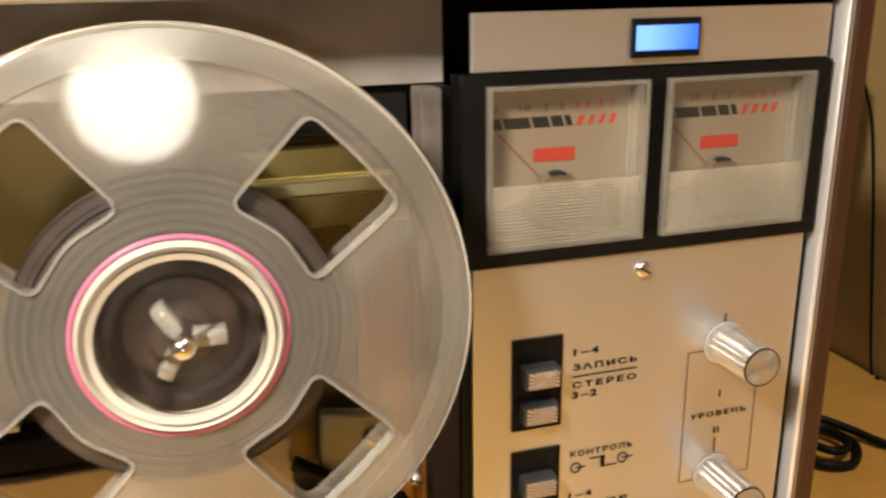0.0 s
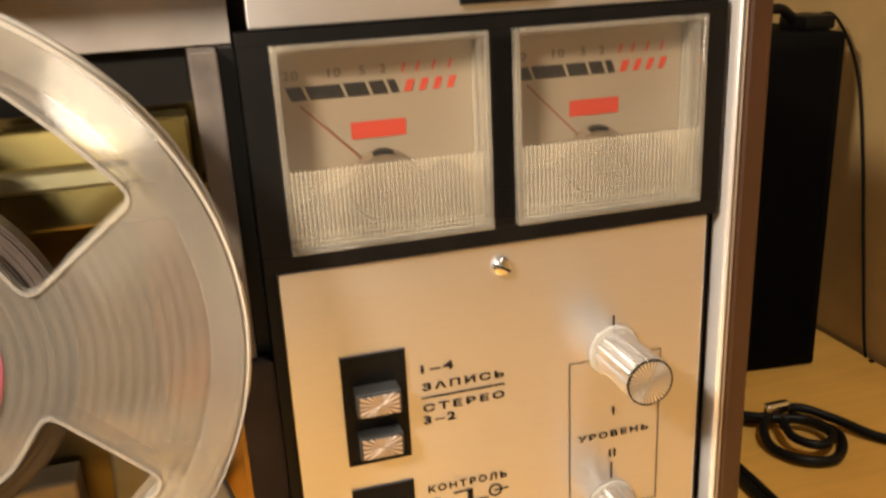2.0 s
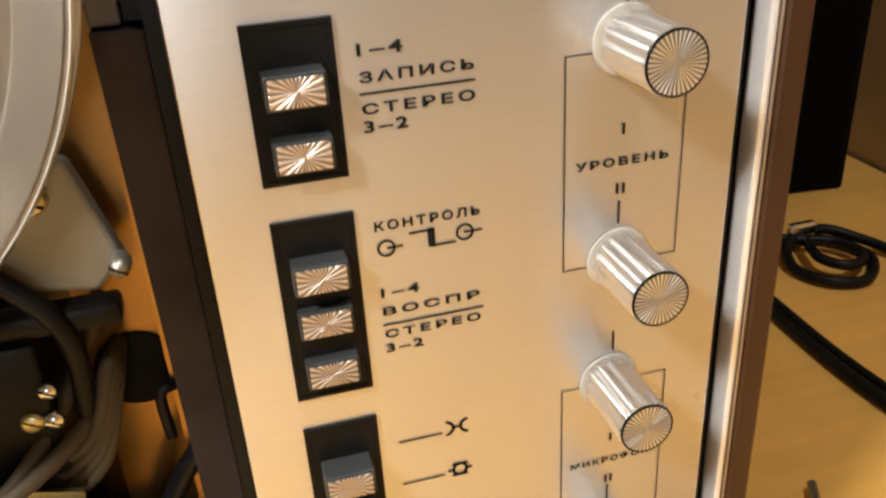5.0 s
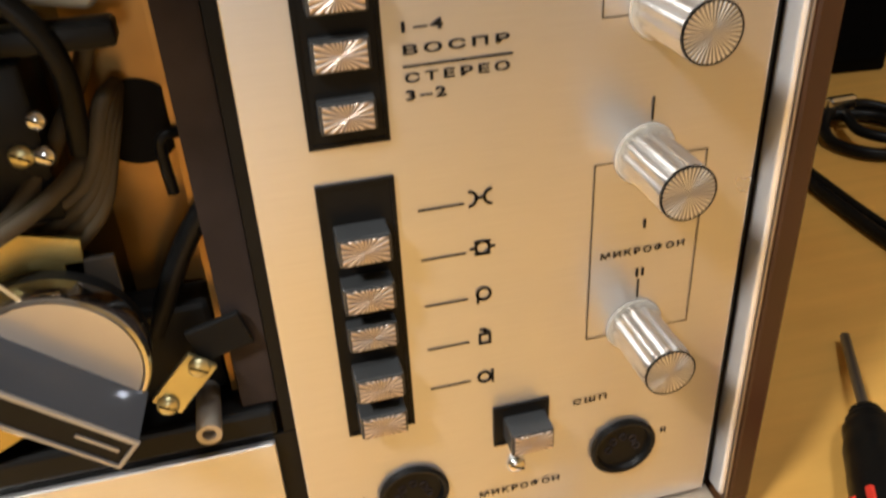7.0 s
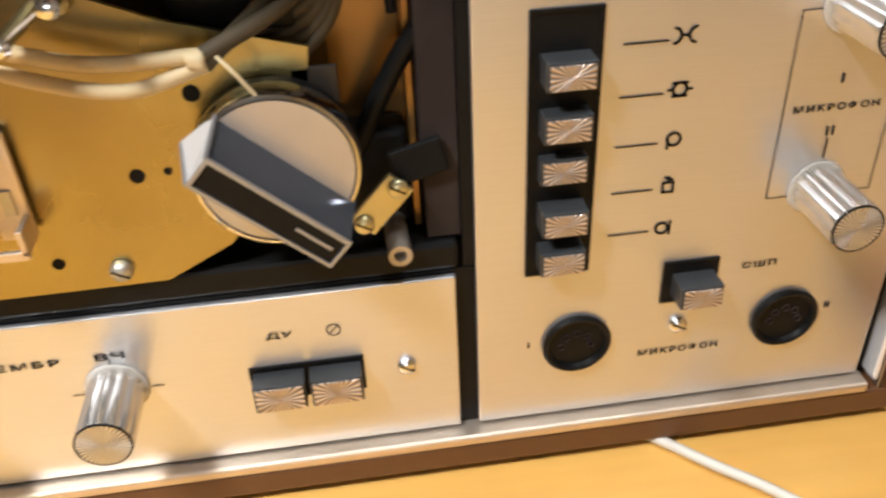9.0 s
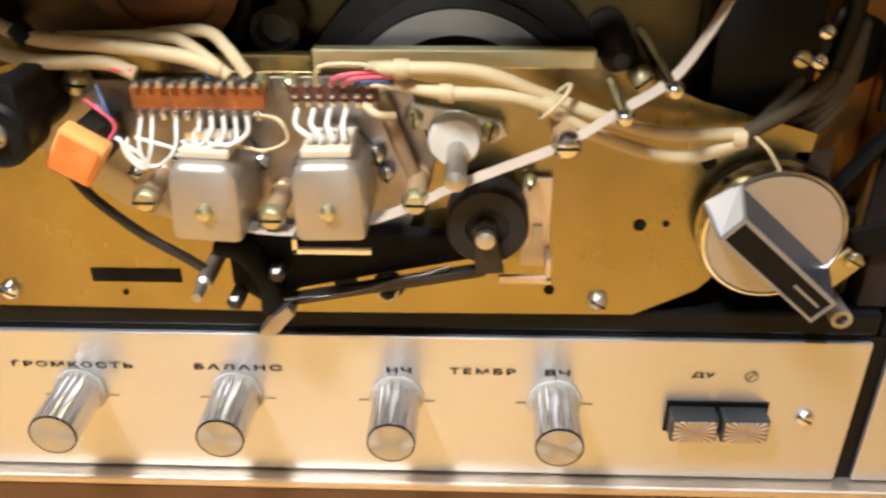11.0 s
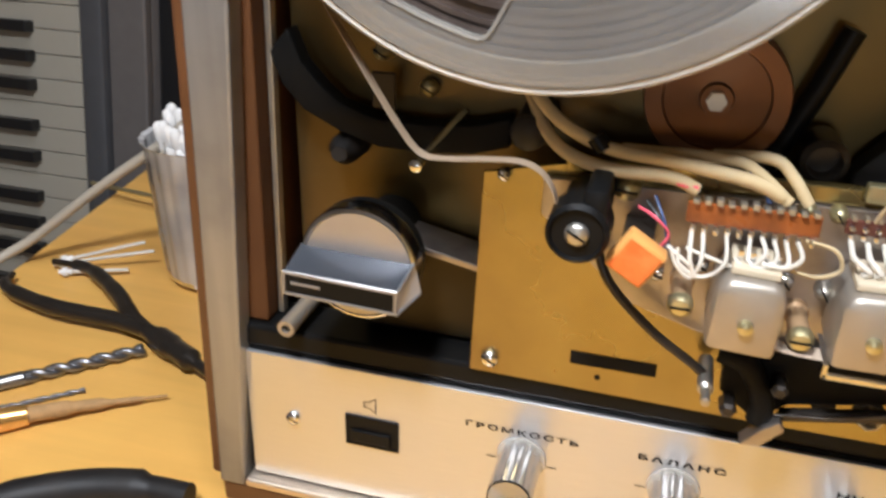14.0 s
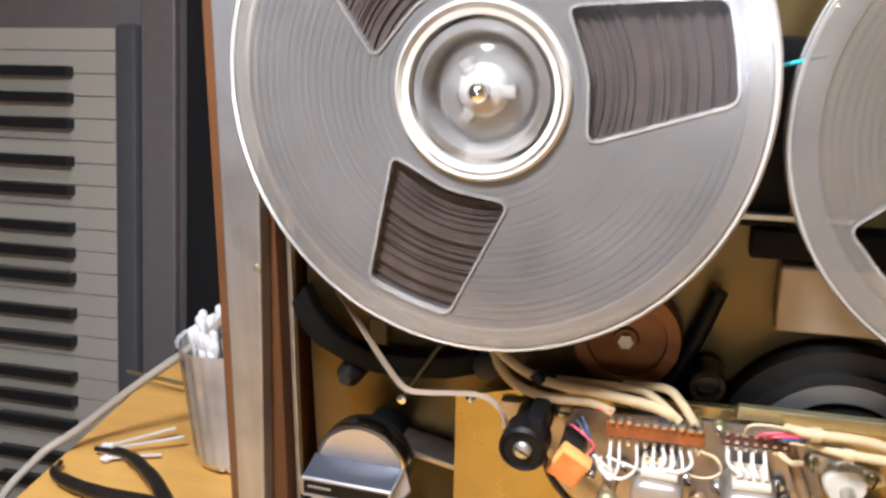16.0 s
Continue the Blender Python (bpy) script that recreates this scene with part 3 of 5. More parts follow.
for i, z in enumerate((0.1405, 0.1265, 0.1125, 0.0985, 0.0850)):
    strokes("symbol_line", [[(0.0375, z), (0.0485, z)]], side, 0.0005)
    cx = 0.0530
    if i == 0:
        runs = [ring_pts(cx - 0.0032, z + 0.001, 0.0020, 8, -80, 80), ring_pts(cx + 0.0028, z + 0.001, 0.0020, 8, 100, 260), [(cx - 0.0012, z + 0.001), (cx + 0.0008, z + 0.001)]]
    elif i == 1:
        runs = [ring_pts(cx, z + 0.0008, 0.0018), [(cx - 0.003, z + 0.0008), (cx - 0.0018, z + 0.0008)], [(cx + 0.0018, z + 0.0008), (cx + 0.003, z + 0.0008)], [(cx - 0.0018, z + 0.0026), (cx + 0.0018, z + 0.0026)], [(cx - 0.0018, z - 0.001), (cx + 0.0018, z - 0.001)]]
    elif i == 2:
        runs = [ring_pts(cx, z + 0.0008, 0.0018), [(cx - 0.0016, z - 0.0018), (cx - 0.0016, z + 0.001)]]
    elif i == 3:
        runs = [[(cx - 0.0014, z - 0.0012), (cx + 0.0014, z - 0.0012), (cx + 0.0014, z + 0.0018), (cx - 0.0014, z + 0.0018), (cx - 0.0014, z - 0.0012)], [(cx, z + 0.0018), (cx, z + 0.0034)], [(cx - 0.001, z + 0.0034), (cx + 0.001, z + 0.0026)]]
    else:
        runs = [ring_pts(cx - 0.0004, z + 0.0006, 0.0017), [(cx + 0.0019, z - 0.0014), (cx + 0.0019, z + 0.0026)]]
    strokes("symbol", runs, side, 0.0007)
KX = 0.0965
for z0, z1, word, zw in ((0.1815, 0.2350, "УРОВЕНЬ", 0.2070), (0.0915, 0.1450, "МИКРОФОН", 0.1165)):
    strokes("bracket_line", [[(KX - 0.006, z1), (0.0822, z1), (0.0822, z0), (KX - 0.006, z0)], [(KX + 0.007, z1), (0.1125, z1), (0.1125, z0), (KX + 0.007, z0)]], side, 0.00028)
    writing("lettering", word, 0.0850, zw + 0.0004, 0.0240, 0.0022, side)
    strokes("channel_mark", [[(KX + 0.0004, zw + 0.0105), (KX + 0.0004, zw + 0.0085)], [(KX - 0.0006, zw - 0.0045), (KX - 0.0006, zw - 0.0065)], [(KX + 0.0010, zw - 0.0045), (KX + 0.0010, zw - 0.0065)]], side, 0.0007)
for z in (0.2335, 0.1830, 0.1458, 0.0935):
    strokes("knob_tick", [[(KX, z + 0.0095), (KX, z + 0.0150)]], side, 0.0005)
writing("lettering", "СШП", 0.0790, 0.0680, 0.0105, 0.0022, side)
writing("lettering", "МИКРОФОН", 0.0500, 0.0385, 0.0255, 0.0026, side)
writing("lettering", "I", 0.0150, 0.0475, 0.0006, 0.0022, side)
writing("lettering", "II", 0.1085, 0.0490, 0.0016, 0.0022, side)

BK = (-0.2625, -0.2095, -0.1560, -0.1040)
for word, x, wd in (("ГРОМКОСТЬ", -0.2835, 0.0405), ("БАЛАНС", -0.2225, 0.0290), ("НЧ", -0.1590, 0.0080), ("ТЕМБР", -0.1385, 0.0215), ("ВЧ", -0.1075, 0.0080), ("ДУ", -0.0605, 0.0075)):
    writing("lettering", word, x, 0.0625, wd, 0.0024, lower)
for x in BK:
    strokes("knob_tick", [[(x, 0.0600), (x, 0.0625 if x in BK[2:] else 0.0612)], [(x - 0.0125, 0.0510), (x - 0.0095, 0.0510)], [(x + 0.0095, 0.0510), (x + 0.0125, 0.0510)]], lower, 0.0004)
strokes("power_symbol", [ring_pts(-0.0415, 0.0635, 0.0020, 14), [(-0.0428, 0.0620), (-0.0402, 0.0650)]], lower, 0.0003)
strokes("speaker_symbol", [[(-0.3225, 0.0615), (-0.3225, 0.0640), (-0.3205, 0.0640), (-0.3180, 0.0660), (-0.3180, 0.0595), (-0.3205, 0.0615), (-0.3225, 0.0615)]], lower, 0.0003)


# ---- knobs, buttons, sockets, screws ----
def radial(name, colour, n, rough=0.25, metal=0.9, low=0.45, relief=0.8):
    """Metal turned with fine rays that run out from the middle."""
    m = mat(name, colour, rough, metal)
    nd, l = m.node_tree.nodes, m.node_tree.links
    b = nd["Principled BSDF"]
    tc = nd.new("ShaderNodeTexCoord")
    sp = nd.new("ShaderNodeSeparateXYZ")
    l.new(tc.outputs["Object"], sp.inputs[0])
    at = nd.new("ShaderNodeMath")
    at.operation = "ARCTAN2"
    l.new(sp.outputs["X"], at.inputs[0])
    l.new(sp.outputs["Z"], at.inputs[1])
    mu = nd.new("ShaderNodeMath")
    mu.operation = "MULTIPLY"
    mu.inputs[1].default_value = n
    l.new(at.outputs[0], mu.inputs[0])
    si = nd.new("ShaderNodeMath")
    si.operation = "SINE"
    l.new(mu.outputs[0], si.inputs[0])
    mr = nd.new("ShaderNodeMapRange")
    mr.inputs["From Min"].default_value = -1
    mr.inputs["To Min"].default_value, mr.inputs["To Max"].default_value = 0.0, 1.0
    l.new(si.outputs[0], mr.inputs["Value"])
    mx = nd.new("ShaderNodeMix")
    mx.data_type = "RGBA"
    mx.inputs[6].default_value = (*[c * low for c in colour], 1)
    mx.inputs[7].default_value = (*colour, 1)
    l.new(mr.outputs["Result"], mx.inputs[0])
    l.new(mx.outputs[2], b.inputs["Base Color"])
    bp = nd.new("ShaderNodeBump")
    bp.inputs["Strength"].default_value = relief
    bp.inputs["Distance"].default_value = 0.0004
    l.new(si.outputs[0], bp.inputs["Height"])
    l.new(bp.outputs["Normal"], b.inputs["Normal"])
    return m


RAYS = radial("ray_turned_aluminium", (0.90, 0.87, 0.80), 36, 0.34, 0.75, 0.20, 0.4)
BRAYS = radial("ray_brushed_button_face", (0.86, 0.74, 0.64), 22, 0.38, 0.8, 0.25, 0.5)

seg = 144
prof = [(0.0072, -0.0017), (0.0072, -0.0215), (0.0068, -0.0222), (0.0, -0.0222)]
bm = lathe([(0, -0.0016)] + prof, seg=seg)
for v in bm.verts:
    r = math.hypot(v.co.x, v.co.z)
    if r > 0.006 and v.co.y > -0.0220:
        a = math.atan2(v.co.z, v.co.x)
        k = 1 - 0.07 * (0.5 + 0.5 * math.cos(13 * a)) ** 1.3
        v.co.x, v.co.z = v.co.x * k, v.co.z * k
knob = part("knob", bm, SATIN, rec, "fluted bright aluminium knob", 35)
part("knob_skirt", lathe([(0, 0), (0.0080, -0.0002), (0.0083, -0.0007), (0.0080, -0.0014), (0, -0.0016)], seg=40), RIMM, knob, "clear plastic skirt", 40)
part("knob_cap", lathe([(0.0065, -0.0223), (0.0065, -0.0227), (0.0, -0.0228)], seg=48), RAYS, knob, "ray-turned metal cap")
part("knob_edge", lathe([(0.0065, -0.0221), (0.0070, -0.0221), (0.0070, -0.0227), (0.0066, -0.0227), (0.0065, -0.0221)], seg=48), BLACK, knob, "thin black edge", 30)
spots = [(KX - dx, z, 1.0) for dx, z in ((0, 0.2372), (0, 0.1830), (0.0012, 0.1462), (0.0004, 0.0938))] + [(x, z, 1.08) for x, z in zip(BK, (0.0532, 0.0530, 0.0527, 0.0522))]
knob.scale = (1.0, 1.0, 1.0)
for i, (x, z, s) in enumerate(spots):
    if i:
        k = copy_thing(knob, pose(x, 0, z, 0, 17 * i, 0))
        k.scale = (s, 1.0, s)
knob.location = (spots[0][0], 0, spots[0][1])


def button(x, z, w, h, out, across=False):
    """One push button: a grey plastic stem with a bright rayed face."""
    b = part("push_button", box(-w / 2, w / 2, -out, 0.001, -h / 2, h / 2, 0.0004), GREYBLUE, rec, "grey plastic push button")
    b.location = (x, 0, z)
    part("button_face", box(-w / 2 + 0.0007, w / 2 - 0.0007, -out - 0.0008, -out - 0.0001, -h / 2 + 0.0006, h / 2 - 0.0006, 0.0002), BRAYS, b, "rayed pinkish metal face")


def well(x0, x1, z0, z1):
    t = 0.0010
    b = box(x0, x1, -0.0008, 0.0003, z0, z0 + t)
    box(x0, x1, -0.0008, 0.0003, z1 - t, z1, 0, b)
    box(x0, x0 + t, -0.0008, 0.0003, z0 + t, z1 - t, 0, b)
    box(x1 - t, x1, -0.0008, 0.0003, z0 + t, z1 - t, 0, b)
    box(x0 + t, x1 - t, -0.0004, -0.0001, z0 + t, z1 - t, 0, b)
    part("button_well", b, BLACK, rec, "black plastic button surround")


well(0.0138, 0.0322, 0.2155, 0.2495)
for z, o in ((0.2368, 0.0062), (0.2228, 0.0050)):
    button(0.0230, z, 0.0125, 0.0072, o)
well(0.0138, 0.0322, 0.1600, 0.2070)
for z, o in ((0.1945, 0.0058), (0.1815, 0.0030), (0.1680, 0.0035)):
    button(0.0230, z, 0.0125, 0.0072, o)
well(0.0138, 0.0322, 0.0745, 0.1510)
for z, o in ((0.1365, 0.0075), (0.1220, 0.0062), (0.1090, 0.0040), (0.0950, 0.0075), (0.0820, 0.0070)):
    button(0.0230, z, 0.0125, 0.0075, o)
well(0.0548, 0.0715, 0.0590, 0.0735)
button(0.0640, 0.0655, 0.0125, 0.0075, 0.0085)
well(-0.0672, -0.0340, 0.0405, 0.0530)
for x in (-0.0588, -0.0424):
    button(x, 0.0462, 0.0150, 0.0095, 0.0070)
well(-0.3300, -0.3090, 0.0435, 0.0570)
part("rocker", box(-0.3275, -0.3120, -0.0018, -0.0006, 0.0455, 0.0510, 0.0006), BLACK, rec, "black rocker switch")

for x in (0.0300, 0.0958):
    s = part("microphone_socket", lathe([(0.0102, 0.0), (0.0106, -0.0014), (0.0098, -0.0022), (0.0088, -0.0018), (0.0082, -0.0004), (0.0, -0.0004)], x, 0.0475, 48), BLACK, rec, "round black five-pin socket", 40)
    for a in range(5):
        part("pin_hole", lathe([(0.0010, -0.0009), (0.0013, -0.0009), (0.0013, -0.0003), (0.0010, -0.0003), (0.0010, -0.0009)], x + 0.0045 * math.cos(radians(45 * a)), 0.0475 + 0.0045 * math.sin(radians(45 * a)) - 0.001, 12), DUSTYD, s)


def screw(x, z, y=0.0, r=0.0030, h=0.0022, material=None, turn=30.0, parent=None):
    b = lathe([(r, 0), (r * 0.97, -h * 0.5), (r * 0.7, -h * 0.9), (r * 0.17, -h)], 0, 0, 20)
    s = part("screw", b, material or CHROME, parent or rec, "", 60)
    s.location = (x, y, z)
    sl = part("screw_slot", moved(box(-r * 0.8, r * 0.8, -h * 1.02, -h * 0.7, -r * 0.1, r * 0.1), Matrix.Rotation(radians(turn), 4, "Y")), BLACK, s)
    return s


for x, z in ((0.0615, 0.2695), (0.0615, 0.0500), (-0.0215, 0.0470), (-0.3515, 0.0500)):
    screw(x, z)
screw(-0.3630, 0.2090, -0.005, 0.0016, 0.0008, STEEL)


# ---- tape deck mechanism ----
head_plate = part("head_plate", prism([(-0.283, 0.0870), (-0.186, 0.0860), (-0.082, 0.0868), (-0.064, 0.0960), (-0.056, 0.1050), (-0.050, 0.1250), (-0.040, 0.1300), (-0.038, 0.1470), (-0.070, 0.1560), (-0.098, 0.1680), (-0.182, 0.1690), (-0.255, 0.1660), (-0.281, 0.1600)], 0.0, 0.0016), GOLD, rec, "yellow passivated steel head plate")
part("plate_flange", box(-0.174, -0.100, -0.004, -0.0002, 0.1660, 0.1712, 0.0006), YSTEEL, rec, "bent bright flange")
part("plate_flange", box(-0.256, -0.1745, -0.002, -0.0002, 0.1640, 0.1690, 0.0005), GOLD, rec)
part("head_base", prism([(-0.262, 0.1620), (-0.262, 0.1500), (-0.232, 0.1240), (-0.205, 0.1160), (-0.150, 0.1180), (-0.142, 0.1400), (-0.148, 0.1600), (-0.155, 0.1640)], -0.0035, -0.0003, 0.0004), BASEM, rec, "grimy dark steel base of the heads")
for z in (0.1385, 0.1415):
    part("inspection_mark", box(-0.2505, -0.2462, -0.0005, -0.0002, z, z + 0.0020), mat("green_black_ink", (0.02, 0.045, 0.012), 0.6), head_plate)
# slots and holes are not cut: dark plugs paint their shaded depth
part("slot", box(-0.2490, -0.2210, -0.0004, 0.0010, 0.0965, 0.1012), INK, head_plate)
for x, z, r in ((-0.108, 0.0955, 0.0016), (-0.083, 0.1183, 0.0019), (-0.066, 0.1383, 0.0021), (-0.2395, 0.0925, 0.0010), (-0.0755, 0.1188, 0.0010), (-0.170, 0.0970, 0.0036), (-0.157, 0.0965, 0.0050)):
    part("plate_hole", lathe([(0, -0.0003), (r, -0.0003), (r, 0.001), (0, 0.001)], x, z, 20), INK, head_plate)
b = sweep([(-0.157 + 0.0032 * math.cos(i * 0.9), -0.0004 - 0.0001 * i, 0.0965 + 0.0032 * math.sin(i * 0.9)) for i in range(36)], 0.0005, 6, n=1)
part("spring", b, STEEL, head_plate)
screw(-0.2760, 0.0930, -0.0002, 0.0032, 0.0026, CHROME)
screw(-0.0930, 0.0920, -0.0002, 0.0030, 0.0030, STEEL)
screw(-0.2745, 0.1605, -0.0002, 0.0022, 0.003, CHROME)


def lever_knob(x, z, turn, side=1):
    """A round selector with a raised lever bar across it."""
    k = part("selector_disc", lathe([(0.0, -0.0045), (0.0199, -0.0045), (0.0202, -0.0100), (0.0196, -0.0116), (0.0188, -0.0120), (0.0183, -0.0112), (0.0, -0.0112)], seg=72), CHROME, rec, "chrome-rimmed round mode selector", 30)
    k.matrix_basis = pose(x, 0, z, 0, turn, 0)
    part("disc_face", lathe([(0.0182, -0.0113), (0.0182, -0.0118), (0, -0.0118)], seg=64), mat("grey_satin_face", (0.52, 0.50, 0.49), 0.34, 0.75, 0.1, 90), k, "grey satin face")
    part("selector_hub", lathe([(0.0100, 0.0258), (0.0100, 0.0010), (0.0194, 0.0000), (0.0199, -0.0030), (0.0199, -0.0044), (0, -0.0044)], seg=56), BLACK, k, "black hub under the disc", 30)
    # wedge-shaped bar, its front framed in chrome
    bar = bmesh.new()
    vs = [(-0.0200, -0.0110, 0.0040), (0.0190, -0.0110, 0.0040), (0.0215, -0.0110, -0.0060), (-0.0200, -0.0110, -0.0060), (-0.0205, -0.0235, 0.0000), (0.0175, -0.0235, 0.0000), (0.0175, -0.0235, -0.0080), (-0.0205, -0.0235, -0.0080)]
    q = [bar.verts.new((side * v[0], v[1], v[2])) for v in vs]
    for f in ((0, 1, 5, 4), (4, 5, 6, 7), (7, 6, 2, 3), (0, 4, 7, 3), (1, 2, 6, 5)):
        bar.faces.new([q[i] for i in f])
    part("lever_bar", bar, mat("dark_blue_grey_lever", (0.09, 0.10, 0.12), 0.25, 0.6), k, "dark polished lever bar")
    fr = box(-0.0207, 0.0177, -0.0244, -0.0236, -0.0008, 0.0002)
    box(-0.0207, 0.0177, -0.0244, -0.0236, -0.0082, -0.0074, 0, fr)
    box(-0.0207, -0.0199, -0.0244, -0.0236, -0.0074, -0.0008, 0, fr)
    box(0.0168, 0.0177, -0.0244, -0.0236, -0.0074, -0.0008, 0, fr)
    sweep([(0.0177, -0.0240, 0.0), (0.0190, -0.0115, 0.0042)], 0.0005, 6, fr, n=1)
    sweep([(0.0177, -0.0240, -0.0080), (0.0214, -0.0115, -0.0062)], 0.0005, 6, fr, n=1)
    sweep([(0.0177, -0.0240, 0.0), (-0.0207, -0.0240, 0.0)], 0.0005, 6, fr, n=1)
    for v in fr.verts:
        v.co.x *= side
    part("lever_frame", fr, EDGEW, k, "chrome edges of the lever")
    part("lever_front", box(*sorted((-0.0198 * side, 0.0167 * side)), -0.0239, -0.0236, -0.0073, -0.0009), BLACK, k, "black lever front")
    q = [Vector((side * v[0] + side * 0.0002, v[1], v[2])) for v in (vs[1], vs[2], vs[6], vs[5])]
    en = bmesh.new()
    en.faces.new([en.verts.new(v) for v in q])
    part("lever_end", en, mat("pale_satin_metal", (0.70, 0.68, 0.66), 0.35, 0.5), k, "pale end facet")
    part("lever_mark", box(*sorted((-0.0180 * side, -0.0080 * side)), -0.0243, -0.0239, -0.0042, -0.0034), EDGEW, k)
    return k


lever_knob(-0.3190, 0.1270, 2)
lever_knob(-0.0485, 0.1215, 42, -1)


def standoff(x, z, y0, y1, r, material, hexed=False, label=""):
    s = part("standoff", lathe([(r, y0), (r, y1), (r * 0.55, y1), (r * 0.55, y1 + 0.003), (0, y1 + 0.003)], x, z, 6 if hexed else 20), material, rec, label, 30)
    return s


for x, z in ((-0.3495, 0.0935), (-0.0210, 0.0900)):
    standoff(x, z, 0.024, -0.006, 0.0032, HEADM, False, "hollow brass-coloured standoff")

# selector bracket by the right selector
b = moved(box(-0.0085, 0.0085, -0.0008, 0.0008, -0.0042, 0.0042, 0.0006), Matrix.Translation((-0.0245, 0.000, 0.1030)) @ Matrix.Rotation(radians(-48), 4, "Y"))
part("selector_bracket", b, YSTEEL, rec, "small yellow steel bracket")
screw(-0.0200, 0.1078, -0.001, 0.0028, 0.0016, YSTEEL)
screw(-0.0295, 0.0980, -0.001, 0.0028, 0.0016, YSTEEL)
b = moved(box(-0.007, 0.007, 0.001, 0.003, -0.005, 0.005, 0.0005), Matrix.Translation((-0.014, 0.0, 0.1135)) @ Matrix.Rotation(radians(-15), 4, "Y"))
part("selector_arm", b, MATTBLACK, rec)
part("selector_arm", box(-0.043, -0.032, 0.0, 0.0015, 0.132, 0.142, 0.0004), DARKTOOL, rec)


# magnetic heads in their shields
def tape_head(x, z, turn):
    h = part("magnetic_head", prism([(-0.0095, -0.0115), (0.0095, -0.0115), (0.0092, 0.0070), (0.0065, 0.0110), (-0.0065, 0.0110), (-0.0092, 0.0070)], -0.0275, -0.0040, 0.0022), HEADM, rec, "grey steel shielded magnetic head", 40)
    h.matrix_basis = pose(x, 0, z, 0, turn, 0)
    s = part("adjusting_screw", lathe([(0.0021, -0.0275), (0.0021, -0.0290), (0.0012, -0.0296), (0, -0.0296)], 0, -0.002, 18), YSTEEL, h, "green-gold adjusting screw", 40)
    part("head_terminal", box(-0.0065, 0.0065, -0.0240, -0.0080, 0.0111, 0.0135, 0.0006), mat("beige_terminal_block", (0.60, 0.52, 0.38), 0.5), h, "beige terminal block")
    for i in range(4):
        part("head_pin", box(-0.0055 + i * 0.0032, -0.0040 + i * 0.0032, -0.0200, -0.0190, 0.0136, 0.0165), CHROME, h)
    return h


tape_head(-0.2005, 0.1375, 3)
tape_head(-0.1685, 0.1380, -1)
part("head_gate", box(-0.1790, -0.1580, -0.0270, -0.0255, 0.1228, 0.1245, 0.0003), CHROME, rec, "thin bright gate edge")
part("head_gate", box(-0.1790, -0.1775, -0.0270, -0.0100, 0.1228, 0.1275, 0.0003), CHROME, rec)


def guide_post(x, z, y1, top, body_r=0.0030, cap_r=0.0036, body=None):
    p = part("guide_post", lathe([(body_r * 1.2, -0.002), (body_r * 1.2, -0.006), (body_r, -0.0065), (body_r, y1 + 0.004), (cap_r, y1 + 0.0035), (cap_r, y1 + 0.001), (cap_r * 0.6, y1), (0, y1)], x, z, 24), body or mat("tan_ceramic_sleeve", (0.46, 0.30, 0.16), 0.35, 0.3, 0.2, 90), rec, "tan tape guide post", 40)
    part("post_cap", lathe([(cap_r * 1.02, y1 + 0.0022), (cap_r * 1.02, y1 + 0.0008), (cap_r * 0.7, y1 - 0.0008), (0, y1 - 0.0012)], x, z, 24), top, p, "polished cap", 40)
    part("cap_slot", box(x - cap_r * 0.8, x + cap_r * 0.8, y1 - 0.0014, y1 - 0.0008, z - 0.0003, z + 0.0003), BLACK, p)


guide_post(-0.2180, 0.1355, -0.022, YSTEEL)
guide_post(-0.1850, 0.1305, -0.022, YSTEEL)
guide_post(-0.1465, 0.1355, -0.022, YSTEEL)
guide_post(-0.1085, 0.1535, -0.026, CHROME)

for x, z, r, m in ((-0.2372, 0.1625, 0.0040, YSTEEL), (-0.1900, 0.1405, 0.0028, CHROME), (-0.1580, 0.1425, 0.0030, CHROME), (-0.1790, 0.1385, 0.0026, STEEL), (-0.2135, 0.1420, 0.0024, CHROME),
                   (-0.2255, 0.1370, 0.0022, CHROME), (-0.1555, 0.1370, 0.0026, CHROME), (-0.1475, 0.1530, 0.0026, YSTEEL), (-0.1270, 0.1495, 0.0026, YSTEEL), (-0.0880, 0.1640, 0.0034, YSTEEL), (-0.1155, 0.1345, 0.0018, YSTEEL), (-0.1600, 0.1600, 0.0028, YSTEEL), (-0.1800, 0.1625, 0.0024, YSTEEL), (-0.1880, 0.1625, 0.0024, YSTEEL)):
    screw(x, z, -0.0036, r, 0.0050, m, 40 + 900 * x)

# terminal boards with pins
tb = part("terminal_board", box(-0.2200, -0.1850, -0.0135, -0.0120, 0.1580, 0.1640, 0.0003), PERTINAX, rec, "brown terminal board")
for i in range(11):
    part("terminal_pin", box(-0.2185 + i * 0.0031, -0.2172 + i * 0.0031, -0.0150, -0.0115, 0.1555, 0.1582, 0.0002), CHROME, tb)
    part("terminal_pin", box(-0.2187 + i * 0.0031, -0.2170 + i * 0.0031, -0.0150, -0.0115, 0.1642, 0.1652 + 0.0004 * (i % 3), 0.0002), STEEL, tb)
    part("solder_joint", lathe([(0, -0.0153), (0.0008, -0.0150), (0.0010, -0.0140), (0, -0.0136)], -0.21785 + i * 0.0031, 0.1572, 10), CHROME, tb)
tb = part("terminal_board", box(-0.1790, -0.1560, -0.0125, -0.0110, 0.1600, 0.1640, 0.0003), mat("dark_brown_board", (0.10, 0.03, 0.02), 0.4), rec, "dark brown terminal strip")
